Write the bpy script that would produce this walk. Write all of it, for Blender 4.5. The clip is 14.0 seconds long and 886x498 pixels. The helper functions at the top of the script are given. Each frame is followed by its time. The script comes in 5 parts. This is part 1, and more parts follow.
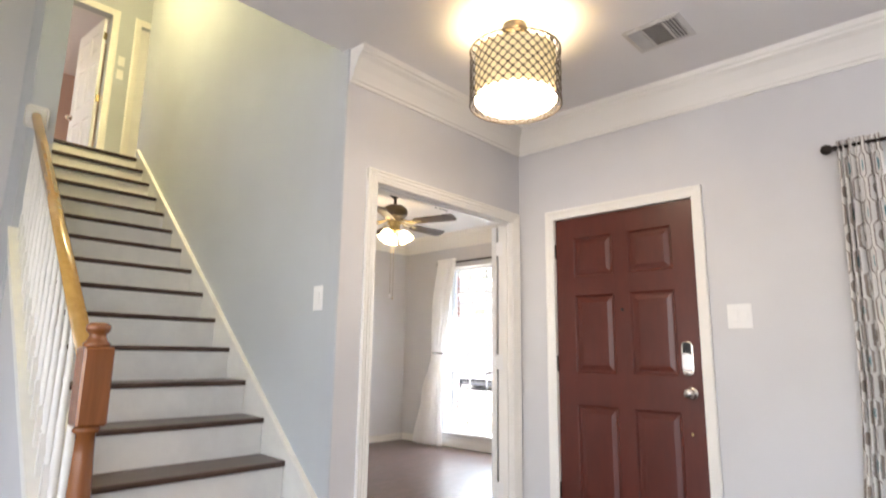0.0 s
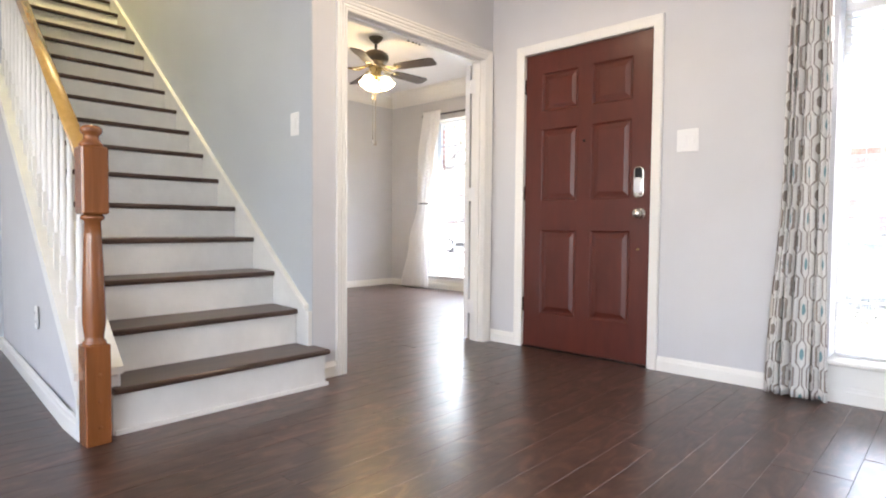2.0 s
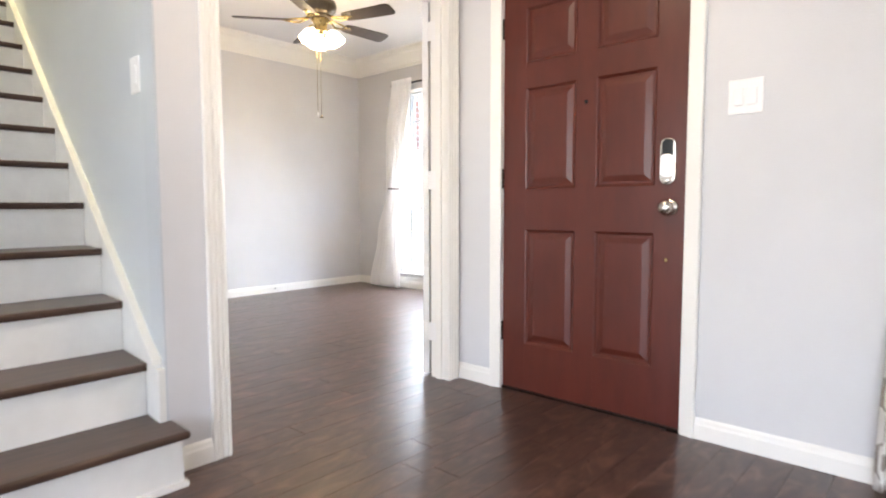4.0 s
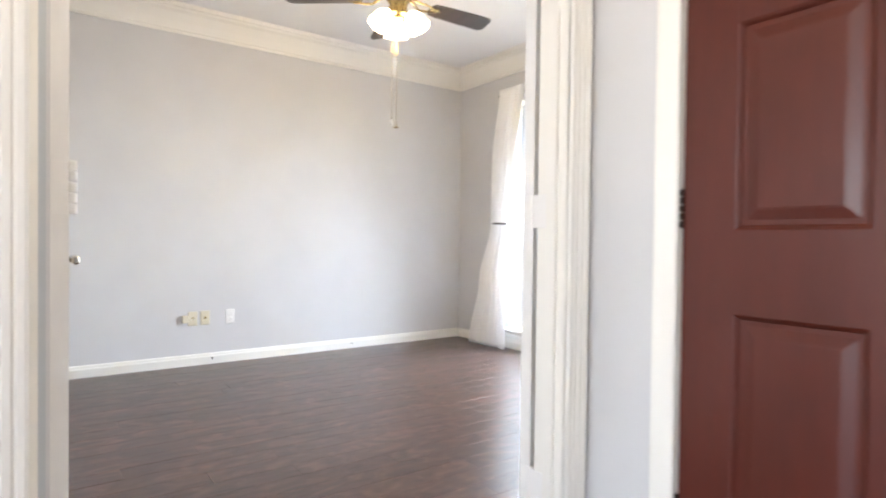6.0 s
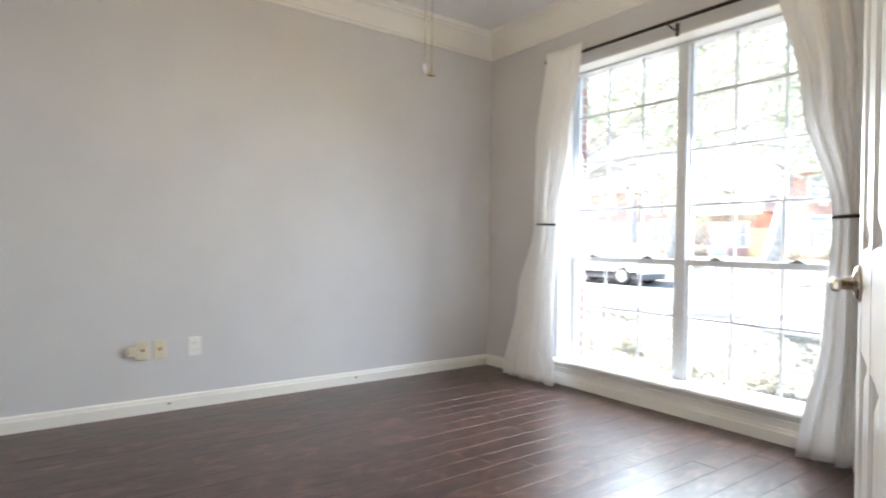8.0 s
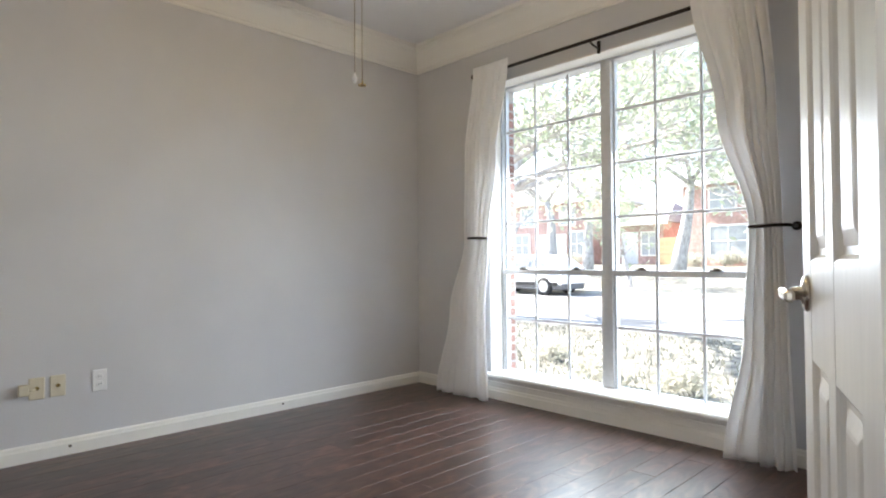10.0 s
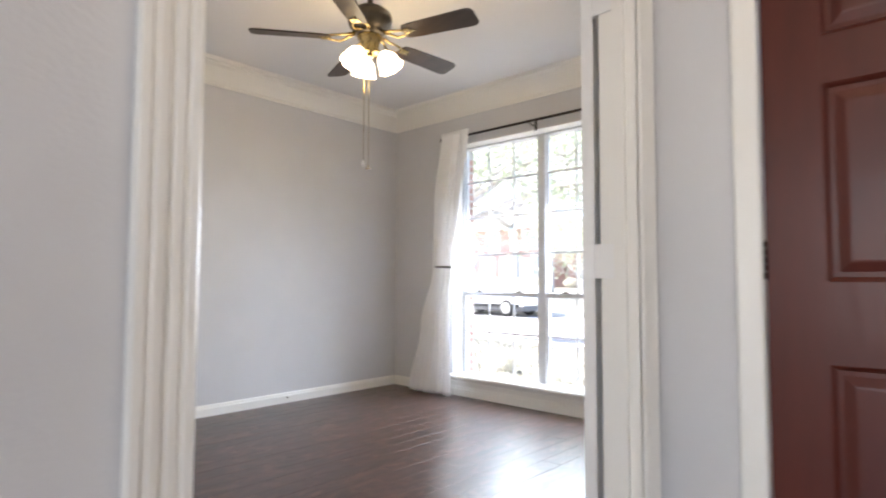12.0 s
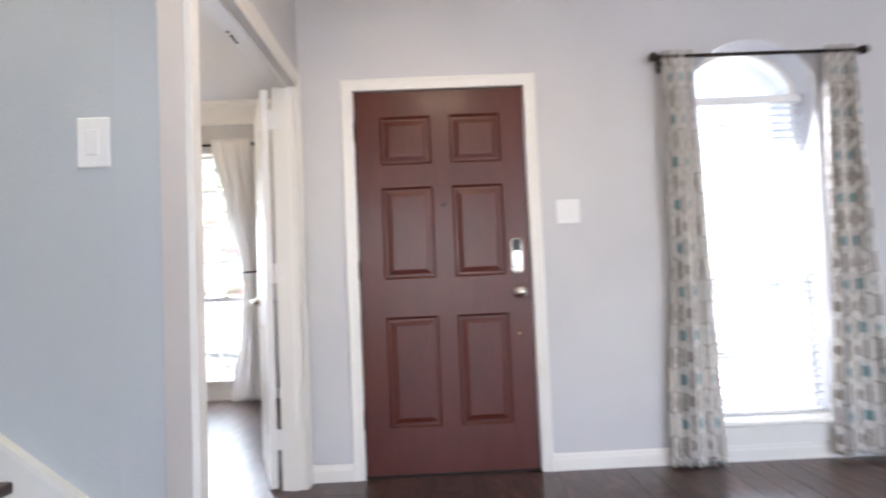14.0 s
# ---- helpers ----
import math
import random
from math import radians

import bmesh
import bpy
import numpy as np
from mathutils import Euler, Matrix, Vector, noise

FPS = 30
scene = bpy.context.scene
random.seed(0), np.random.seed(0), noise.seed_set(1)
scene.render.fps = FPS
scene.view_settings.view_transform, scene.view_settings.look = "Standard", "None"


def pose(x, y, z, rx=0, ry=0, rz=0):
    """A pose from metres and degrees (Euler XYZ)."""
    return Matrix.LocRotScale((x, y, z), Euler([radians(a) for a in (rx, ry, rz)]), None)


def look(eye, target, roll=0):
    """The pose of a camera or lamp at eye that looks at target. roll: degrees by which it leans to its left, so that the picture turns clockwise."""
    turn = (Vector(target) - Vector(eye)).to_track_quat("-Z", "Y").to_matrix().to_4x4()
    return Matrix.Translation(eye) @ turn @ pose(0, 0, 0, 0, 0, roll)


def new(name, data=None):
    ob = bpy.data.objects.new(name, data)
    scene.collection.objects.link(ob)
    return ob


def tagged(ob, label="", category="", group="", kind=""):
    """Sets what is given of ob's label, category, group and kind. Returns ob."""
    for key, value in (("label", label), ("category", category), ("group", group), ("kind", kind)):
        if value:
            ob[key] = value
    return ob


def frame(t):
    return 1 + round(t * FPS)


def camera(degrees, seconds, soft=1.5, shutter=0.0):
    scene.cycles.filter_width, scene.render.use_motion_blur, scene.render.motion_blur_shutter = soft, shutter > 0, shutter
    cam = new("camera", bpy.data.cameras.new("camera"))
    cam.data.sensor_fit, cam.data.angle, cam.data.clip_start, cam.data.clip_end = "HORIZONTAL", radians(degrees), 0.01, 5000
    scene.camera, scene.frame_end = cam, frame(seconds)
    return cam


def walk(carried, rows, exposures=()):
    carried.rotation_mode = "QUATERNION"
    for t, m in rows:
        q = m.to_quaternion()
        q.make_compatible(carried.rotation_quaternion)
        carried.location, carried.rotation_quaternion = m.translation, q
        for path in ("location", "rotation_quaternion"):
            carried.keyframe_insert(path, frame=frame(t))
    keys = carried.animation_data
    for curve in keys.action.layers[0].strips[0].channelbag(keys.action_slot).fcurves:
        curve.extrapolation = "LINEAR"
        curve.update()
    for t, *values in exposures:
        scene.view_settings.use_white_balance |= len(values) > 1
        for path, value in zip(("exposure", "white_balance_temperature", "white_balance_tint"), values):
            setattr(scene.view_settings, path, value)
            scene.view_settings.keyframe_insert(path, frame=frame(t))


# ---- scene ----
cam = camera(75.7, 14.0, soft=1.9, shutter=0.5)
PATH = [
    (0, (0.242, 0.077, 1.122), (-1.098, 1.515, 1.489), 0.8),
    (0.5, (0.283, 0.062, 1.045), (-1.046, 1.54, 1.268), 0.8),
    (1, (0.378, 0.037, 0.964), (-0.952, 1.526, 1.074), 0.7),
    (1.5, (0.455, 0.005, 0.89), (-0.881, 1.493, 0.888), 0.7),
    (2, (0.522, 0.013, 0.847), (-0.83, 1.485, 0.767), 0.5),
    (2.5, (0.493, 0.133, 0.848), (-0.843, 1.613, 0.686), 0.4),
    (2.7, (0.441, 0.226, 0.852), (-0.874, 1.724, 0.682), 0.3),
    (4.8, (-0.418, 1.455, 0.977), (-1.787, 2.909, 0.882), -0.2),
    (5, (-0.507, 1.55, 0.981), (-1.894, 2.989, 0.902), -0.0),
    (5.5, (-0.721, 1.811, 1.01), (-2.211, 3.145, 0.975), 0.2),
    (6, (-0.969, 2.031, 0.995), (-2.588, 3.205, 0.963), 0.7),
    (6.5, (-1.26, 2.233, 1.0), (-2.982, 3.25, 0.966), 1.2),
    (7, (-1.541, 2.378, 1.012), (-3.315, 3.301, 0.976), 1.5),
    (7.5, (-1.789, 2.504, 1.007), (-3.576, 3.4, 0.974), 1.6),
    (8, (-2.039, 2.507, 0.993), (-3.651, 3.69, 0.978), 0.9),
    (8.2, (-2.104, 2.529, 0.972), (-3.642, 3.808, 0.959), 0.5),
    (9.2, (-2.17, 2.55, 0.99), (-3.56, 3.988, 1.0), 0.1),
    (10.3, (-2.088, 2.482, 1.019), (-3.561, 3.834, 1.059), -0.3),
    (10.5, (-1.997, 2.424, 1.048), (-3.492, 3.752, 1.087), -0.0),
    (11, (-1.755, 2.238, 1.072), (-3.277, 3.534, 1.139), 0.1),
    (11.5, (-1.554, 2.007, 1.05), (-3.065, 3.312, 1.158), 0.2),
    (12, (-1.404, 1.731, 1.026), (-2.758, 3.199, 1.137), 0.2),
    (12.5, (-1.288, 1.36, 1.029), (-2.419, 3.005, 1.152), -0.4),
    (13, (-1.28, 0.985, 1.029), (-2.082, 2.812, 1.159), -1.2),
    (13.5, (-1.343, 0.655, 1.032), (-1.75, 2.61, 1.148), -1.8),
    (14, (-1.404, 0.361, 1.029), (-1.364, 2.358, 1.127), -2.5),
]
EXPOSURES = [(0, 3.31, 6950, 20), (2.7, 3.51, 6850, 20), (4.8, 3.69, 6730, 18), (6.0, 3.63, 6570, 17), (7.5, 3.13, 6640, 16), (8.2, 2.81, 6690, 15), (10.5, 2.48, 6740, 15), (11.2, 2.68, 6750, 17), (12.0, 2.86, 6650, 19), (13.0, 3.18, 6620, 20), (14, 3.21, 6480, 21)]
walk(cam, [(t, look(eye, target, roll)) for t, eye, target, roll in PATH], EXPOSURES)

# ---- world, sun, exposure ----
world = bpy.data.worlds.new("sky")
scene.world = world
world.use_nodes = True
wn = world.node_tree
sky = wn.nodes.new("ShaderNodeTexSky")
sky.sky_type = "NISHITA"
sky.sun_disc = False
sky.sun_elevation, sky.sun_rotation = radians(45), radians(262)
wn.nodes["Background"].inputs["Strength"].default_value = 0.15
wn.links.new(sky.outputs["Color"], wn.nodes["Background"].inputs["Color"])

sun = new("sun", bpy.data.lights.new("sun", "SUN"))
sun.data.energy, sun.data.angle, sun.data.color = 5.0, radians(0.6), (1.0, 0.95, 0.88)
sun.matrix_world = look((-22, -3, 22), (0, 0, 0))


def area_light(name, eye, target, w, h, watts, color):
    ob = new(name, bpy.data.lights.new(name, "AREA"))
    ob.data.shape, ob.data.size, ob.data.size_y = "RECTANGLE", w, h
    ob.data.energy, ob.data.color = watts, color
    ob.matrix_world = look(eye, target)
    return ob


def bulb(name, place, watts, color, radius):
    ob = new(name, bpy.data.lights.new(name, "POINT"))
    ob.data.energy, ob.data.color, ob.data.shadow_soft_size = watts, color, radius
    ob.location = place
    return ob


DAY = (0.84, 0.92, 1.0)
WARM = (1.0, 0.80, 0.55)
# daylight in the window openings
area_light("office_window_daylight", (-4.01, 6.12, 1.32), (-4.05, 4.39, -0.23), 1.70, 0.95, 13.5, (0.76, 0.89, 1.0)).data.spread = radians(140)
area_light("front_window_daylight", (0.37, 3.70, 1.15), (0.33, 1.2, 0.0), 0.64, 1.8, 4.2, DAY)
area_light("rear_window_daylight_a", (-1.6, -3.28, 1.35), (-1.4, 2.0, 1.3), 2.3, 1.9, 4.6, DAY)
area_light("rear_window_daylight_b", (1.6, -3.28, 1.35), (0.4, 2.0, 1.3), 2.3, 1.9, 11.0, DAY)
area_light("upper_window_daylight", (-8.6, 0.16, 4.3), (-8.6, 2.0, 3.9), 1.2, 1.2, 1.6, (1.0, 0.93, 0.9))
# lamps
bulb("foyer_lamp_light", (-1.281, 2.215, 2.46), 0.22, (1.0, 0.82, 0.46), 0.035)
bulb("fan_lamp_light_a", (-3.808, 3.857, 2.262), 0.7, (1.0, 0.74, 0.34), 0.05)
bulb("fan_lamp_light_b", (-3.980, 3.842, 2.262), 0.7, (1.0, 0.74, 0.34), 0.05)
bulb("fan_lamp_light_c", (-3.881, 3.700, 2.262), 0.7, (1.0, 0.74, 0.34), 0.05)
bulb("stair_lamp_light", (-4.3, 1.3, 5.25), 18, (1.0, 0.90, 0.44), 0.09)


# ---- materials ----
def material(name, color, rough=0.5, metal=0.0, grain=0.0, scale=30.0, stain=0.0, stain_scale=1.5, bump=0.0, bump_scale=60.0, spec=0.5, coat=0.0, rand=0.0, emit=None, power=0.0, trans=0.0, stretch=(1, 1, 1)):
    m = bpy.data.materials.new(name)
    m.use_nodes = True
    t = m.node_tree
    b = t.nodes["Principled BSDF"]
    b.inputs["Roughness"].default_value, b.inputs["Metallic"].default_value = rough, metal
    b.inputs["Specular IOR Level"].default_value = spec
    b.inputs["Coat Weight"].default_value = coat
    b.inputs["Transmission Weight"].default_value = trans
    if emit:
        b.inputs["Emission Color"].default_value = (*emit, 1)
        b.inputs["Emission Strength"].default_value = power
    co = t.nodes.new("ShaderNodeTexCoord")
    mp = t.nodes.new("ShaderNodeMapping")
    mp.inputs["Scale"].default_value = stretch
    t.links.new(co.outputs["Object"], mp.inputs["Vector"])
    last = None

    def rgb():
        n = t.nodes.new("ShaderNodeRGB")
        n.outputs[0].default_value = (*color, 1)
        return n.outputs[0]
    last = rgb()

    def layer(sc, amount, detail, lo=0.35, hi=0.65):
        nonlocal last
        n = t.nodes.new("ShaderNodeTexNoise")
        n.inputs["Scale"].default_value, n.inputs["Detail"].default_value = sc, detail
        t.links.new(mp.outputs["Vector"], n.inputs["Vector"])
        r = t.nodes.new("ShaderNodeMapRange")
        r.inputs["From Min"].default_value, r.inputs["From Max"].default_value = lo, hi
        r.inputs["To Min"].default_value, r.inputs["To Max"].default_value = 1 - amount, 1 + amount * 0.6
        t.links.new(n.outputs["Fac"], r.inputs["Value"])
        mx = t.nodes.new("ShaderNodeVectorMath")
        mx.operation = "SCALE"
        t.links.new(last, mx.inputs[0])
        t.links.new(r.outputs["Result"], mx.inputs["Scale"])
        last = mx.outputs[0]
    if grain:
        layer(scale, grain, 6)
    if stain:
        layer(stain_scale, stain, 3)
    if rand:
        oi = t.nodes.new("ShaderNodeObjectInfo")
        r = t.nodes.new("ShaderNodeMapRange")
        r.inputs["To Min"].default_value, r.inputs["To Max"].default_value = 1 - rand, 1 + rand
        t.links.new(oi.outputs["Random"], r.inputs["Value"])
        mx = t.nodes.new("ShaderNodeVectorMath")
        mx.operation = "SCALE"
        t.links.new(last, mx.inputs[0])
        t.links.new(r.outputs["Result"], mx.inputs["Scale"])
        last = mx.outputs[0]
    t.links.new(last, b.inputs["Base Color"])
    if bump:
        n = t.nodes.new("ShaderNodeTexNoise")
        n.inputs["Scale"].default_value, n.inputs["Detail"].default_value = bump_scale, 4
        t.links.new(mp.outputs["Vector"], n.inputs["Vector"])
        bu = t.nodes.new("ShaderNodeBump")
        bu.inputs["Strength"].default_value, bu.inputs["Distance"].default_value = bump, 0.01
        t.links.new(n.outputs["Fac"], bu.inputs["Height"])
        t.links.new(bu.outputs["Normal"], b.inputs["Normal"])
    return m


def plank_material():
    """Dark walnut-stained planks: streaked grain along y, each plank its own tone."""
    m = bpy.data.materials.new("walnut_planks")
    m.use_nodes = True
    t = m.node_tree
    b = t.nodes["Principled BSDF"]
    b.inputs["Coat Weight"].default_value = 0.15
    b.inputs["Coat Roughness"].default_value = 0.22
    co = t.nodes.new("ShaderNodeTexCoord")
    oi = t.nodes.new("ShaderNodeObjectInfo")
    geo = t.nodes.new("ShaderNodeNewGeometry")
    sm = t.nodes.new("ShaderNodeMath")
    sm.operation = "ADD"
    t.links.new(oi.outputs["Random"], sm.inputs[0])
    t.links.new(geo.outputs["Random Per Island"], sm.inputs[1])
    cb = t.nodes.new("ShaderNodeCombineXYZ")
    mu = t.nodes.new("ShaderNodeMath")
    mu.operation = "MULTIPLY"
    mu.inputs[1].default_value = 37.0
    t.links.new(sm.outputs[0], mu.inputs[0])
    t.links.new(mu.outputs[0], cb.inputs["Z"])
    ad = t.nodes.new("ShaderNodeVectorMath")
    ad.operation = "ADD"
    t.links.new(co.outputs["Object"], ad.inputs[0])
    t.links.new(cb.outputs[0], ad.inputs[1])
    mp = t.nodes.new("ShaderNodeMapping")
    mp.inputs["Scale"].default_value = (1.0, 0.10, 1.0)
    mq = t.nodes.new("ShaderNodeMapping")
    mq.inputs["Scale"].default_value = (1.0, 0.42, 1.0)
    t.links.new(ad.outputs[0], mq.inputs["Vector"])
    t.links.new(ad.outputs[0], mp.inputs["Vector"])
    n1 = t.nodes.new("ShaderNodeTexNoise")
    n1.inputs["Scale"].default_value, n1.inputs["Detail"].default_value = 70, 8
    n2 = t.nodes.new("ShaderNodeTexNoise")
    n2.inputs["Scale"].default_value, n2.inputs["Detail"].default_value, n2.inputs["Distortion"].default_value = 12, 5, 1.6
    t.links.new(mp.outputs["Vector"], n1.inputs["Vector"])
    t.links.new(mq.outputs["Vector"], n2.inputs["Vector"])
    av = t.nodes.new("ShaderNodeMath")
    av.operation = "MULTIPLY_ADD"
    av.inputs[1].default_value = 0.22
    t.links.new(n1.outputs["Fac"], av.inputs[0])
    sc = t.nodes.new("ShaderNodeMath")
    sc.operation = "MULTIPLY"
    sc.inputs[1].default_value = 0.78
    t.links.new(n2.outputs["Fac"], sc.inputs[0])
    t.links.new(sc.outputs[0], av.inputs[2])
    rp = t.nodes.new("ShaderNodeValToRGB")
    rp.color_ramp.elements[0].position, rp.color_ramp.elements[0].color = 0.34, (0.028, 0.015, 0.0115, 1)
    rp.color_ramp.elements[1].position, rp.color_ramp.elements[1].color = 0.68, (0.128, 0.066, 0.049, 1)
    e = rp.color_ramp.elements.new(0.52)
    e.color = (0.062, 0.032, 0.024, 1)
    t.links.new(av.outputs[0], rp.inputs["Fac"])
    r = t.nodes.new("ShaderNodeMapRange")
    r.inputs["To Max"].default_value = 2.0
    r.inputs["From Max"].default_value = 2.0
    r.inputs["To Min"].default_value, r.inputs["To Max"].default_value = 0.65, 1.35
    t.links.new(sm.outputs[0], r.inputs["Value"])
    mx = t.nodes.new("ShaderNodeVectorMath")
    mx.operation = "SCALE"
    t.links.new(rp.outputs["Color"], mx.inputs[0])
    t.links.new(r.outputs["Result"], mx.inputs["Scale"])
    t.links.new(mx.outputs[0], b.inputs["Base Color"])
    rr = t.nodes.new("ShaderNodeMapRange")
    rr.inputs["To Min"].default_value, rr.inputs["To Max"].default_value = 0.23, 0.40
    t.links.new(n1.outputs["Fac"], rr.inputs["Value"])
    t.links.new(rr.outputs["Result"], b.inputs["Roughness"])
    bu = t.nodes.new("ShaderNodeBump")
    bu.inputs["Strength"].default_value, bu.inputs["Distance"].default_value = 0.18, 0.004
    t.links.new(n1.outputs["Fac"], bu.inputs["Height"])
    t.links.new(bu.outputs["Normal"], b.inputs["Normal"])
    return m


def wood_material(name, dark, light, rough, axis):
    m = bpy.data.materials.new(name)
    m.use_nodes = True
    t = m.node_tree
    b = t.nodes["Principled BSDF"]
    b.inputs["Roughness"].default_value = rough
    b.inputs["Coat Weight"].default_value, b.inputs["Coat Roughness"].default_value = 0.35, 0.15
    co = t.nodes.new("ShaderNodeTexCoord")
    mp = t.nodes.new("ShaderNodeMapping")
    s = [1.0, 1.0, 1.0]
    s[axis] = 0.07
    mp.inputs["Scale"].default_value = s
    t.links.new(co.outputs["Object"], mp.inputs["Vector"])
    n = t.nodes.new("ShaderNodeTexNoise")
    n.inputs["Scale"].default_value, n.inputs["Detail"].default_value, n.inputs["Distortion"].default_value = 45, 7, 0.8
    t.links.new(mp.outputs["Vector"], n.inputs["Vector"])
    rp = t.nodes.new("ShaderNodeValToRGB")
    rp.color_ramp.elements[0].position, rp.color_ramp.elements[0].color = 0.35, (*dark, 1)
    rp.color_ramp.elements[1].position, rp.color_ramp.elements[1].color = 0.65, (*light, 1)
    t.links.new(n.outputs["Fac"], rp.inputs["Fac"])
    t.links.new(rp.outputs["Color"], b.inputs["Base Color"])
    return m


def cloth_material(name, color, through_amount):
    m = bpy.data.materials.new(name)
    m.use_nodes = True
    t = m.node_tree
    b = t.nodes["Principled BSDF"]
    b.inputs["Base Color"].default_value = (*color, 1)
    b.inputs["Roughness"].default_value = 0.9
    b.inputs["Specular IOR Level"].default_value = 0.1
    tr = t.nodes.new("ShaderNodeBsdfTranslucent")
    tr.inputs["Color"].default_value = (*color, 1)
    mix = t.nodes.new("ShaderNodeMixShader")
    mix.inputs["Fac"].default_value = through_amount
    t.links.new(b.outputs[0], mix.inputs[1])
    t.links.new(tr.outputs[0], mix.inputs[2])
    t.links.new(mix.outputs[0], t.nodes["Material Output"].inputs["Surface"])
    w = t.nodes.new("ShaderNodeTexNoise")
    w.inputs["Scale"].default_value = 400
    bu = t.nodes.new("ShaderNodeBump")
    bu.inputs["Strength"].default_value = 0.15
    t.links.new(w.outputs["Fac"], bu.inputs["Height"])
    t.links.new(bu.outputs["Normal"], b.inputs["Normal"])
    return m


def pattern_material():
    """Printed cotton: chains of long octagons in taupe with teal and taupe ovals, on the cloth's own metres."""
    m = cloth_material("patterned_cotton", (0.7, 0.68, 0.64), 0.22)
    t = m.node_tree
    N, L = t.nodes, t.links

    def mth(op, a, b=None, c=None):
        n = N.new("ShaderNodeMath")
        n.operation = op
        for i, v in enumerate((a, b, c)):
            if v is None:
                continue
            if isinstance(v, (int, float)):
                n.inputs[i].default_value = v
            else:
                L.new(v, n.inputs[i])
        return n.outputs[0]
    uv = N.new("ShaderNodeUVMap")
    sp = N.new("ShaderNodeSeparateXYZ")
    L.new(uv.outputs["UV"], sp.inputs[0])
    wob = N.new("ShaderNodeTexNoise")
    wob.inputs["Scale"].default_value = 60
    L.new(uv.outputs["UV"], wob.inputs["Vector"])
    jit = mth("MULTIPLY", mth("SUBTRACT", wob.outputs["Fac"], 0.5), 0.10)
    u = mth("ADD", mth("DIVIDE", sp.outputs["X"], 0.100), jit)
    col = mth("FLOOR", u)
    par = mth("FLOORED_MODULO", col, 2)
    x = mth("ABSOLUTE", mth("SUBTRACT", mth("SUBTRACT", u, col), 0.5))
    v = mth("ADD", mth("ADD", mth("DIVIDE", sp.outputs["Y"], 0.225), mth("MULTIPLY", par, 0.5)), mth("MULTIPLY", jit, 0.6))
    y = mth("ABSOLUTE", mth("SUBTRACT", mth("FRACT", v), 0.5))
    k = N.new("ShaderNodeMapRange")
    k.inputs["From Min"].default_value, k.inputs["From Max"].default_value = 0.20, 0.31
    k.inputs["To Min"].default_value, k.inputs["To Max"].default_value = 0.43, 0.10
    L.new(y, k.inputs["Value"])
    line = mth("LESS_THAN", mth("ABSOLUTE", mth("SUBTRACT", x, k.outputs["Result"])), 0.062)
    oval = mth("LESS_THAN", mth("ADD", mth("POWER", mth("DIVIDE", x, 0.185), 2), mth("POWER", mth("DIVIDE", y, 0.125), 2)), 1.0)
    tealcol = mth("GREATER_THAN", par, 0.5)

    def mixc(f, a, b):
        n = N.new("ShaderNodeMix")
        n.data_type = "RGBA"
        L.new(f, n.inputs["Factor"])
        for s, w in (("A", a), ("B", b)):
            sock = [i for i in n.inputs if i.name == s and i.type == "RGBA"][0]
            if isinstance(w, tuple):
                sock.default_value = (*w, 1)
            else:
                L.new(w, sock)
        return [o for o in n.outputs if o.type == "RGBA"][0]
    ink = mixc(tealcol, (0.34, 0.29, 0.25), (0.22, 0.38, 0.40))
    c = mixc(line, (0.82, 0.80, 0.76), (0.36, 0.31, 0.27))
    c = mixc(oval, c, ink)
    for n in N:
        if n.type == "BSDF_PRINCIPLED":
            L.new(c, n.inputs["Base Color"])
        if n.type == "BSDF_TRANSLUCENT":
            L.new(c, n.inputs["Color"])
    return m


def glass_material():
    m = bpy.data.materials.new("window_glass")
    m.use_nodes = True
    t = m.node_tree
    tr = t.nodes.new("ShaderNodeBsdfTransparent")
    tr.inputs["Color"].default_value = (0.97, 0.985, 0.98, 1)
    gl = t.nodes.new("ShaderNodeBsdfGlossy")
    gl.inputs["Roughness"].default_value = 0.02
    fr = t.nodes.new("ShaderNodeLayerWeight")
    fr.inputs["Blend"].default_value = 0.12
    hf = t.nodes.new("ShaderNodeMath")
    hf.operation = "MULTIPLY"
    hf.inputs[1].default_value = 0.4
    t.links.new(fr.outputs["Facing"], hf.inputs[0])
    mix = t.nodes.new("ShaderNodeMixShader")
    t.links.new(hf.outputs[0], mix.inputs["Fac"])
    t.links.new(tr.outputs[0], mix.inputs[1])
    t.links.new(gl.outputs[0], mix.inputs[2])
    t.links.new(mix.outputs[0], t.nodes["Material Output"].inputs["Surface"])
    return m


PAINT = material("grey_wall_paint", (0.605, 0.60, 0.605), 0.66, spec=0.18, stain=0.025, stain_scale=2.5, bump=0.10, bump_scale=140)
# the grey wall paint again, with the stairwell's cooler light tinted into its colour
STAIRPAINT = material("light_tinted_wall_paint", (0.475, 0.505, 0.53), 0.34, stain=0.03, stain_scale=2.0, bump=0.10, bump_scale=140)
CEIL = material("ceiling_paint", (0.80, 0.79, 0.785), 0.8, stain=0.02, bump=0.08, bump_scale=120)
TRIM = material("white_trim_paint", (0.80, 0.78, 0.73), 0.38, stain=0.015, stain_scale=3, bump=0.04, bump_scale=90)
RISER = material("white_stair_paint", (0.77, 0.76, 0.72), 0.4, grain=0.03, scale=14, stain=0.05, stain_scale=3, bump=0.06, bump_scale=50)
DOORRED = material("oxblood_door_paint", (0.088, 0.0165, 0.0095), 0.34, spec=0.42, grain=0.10, scale=22, stain=0.10, stain_scale=4, bump=0.07, bump_scale=45, stretch=(1, 1, 0.25), coat=0.04)
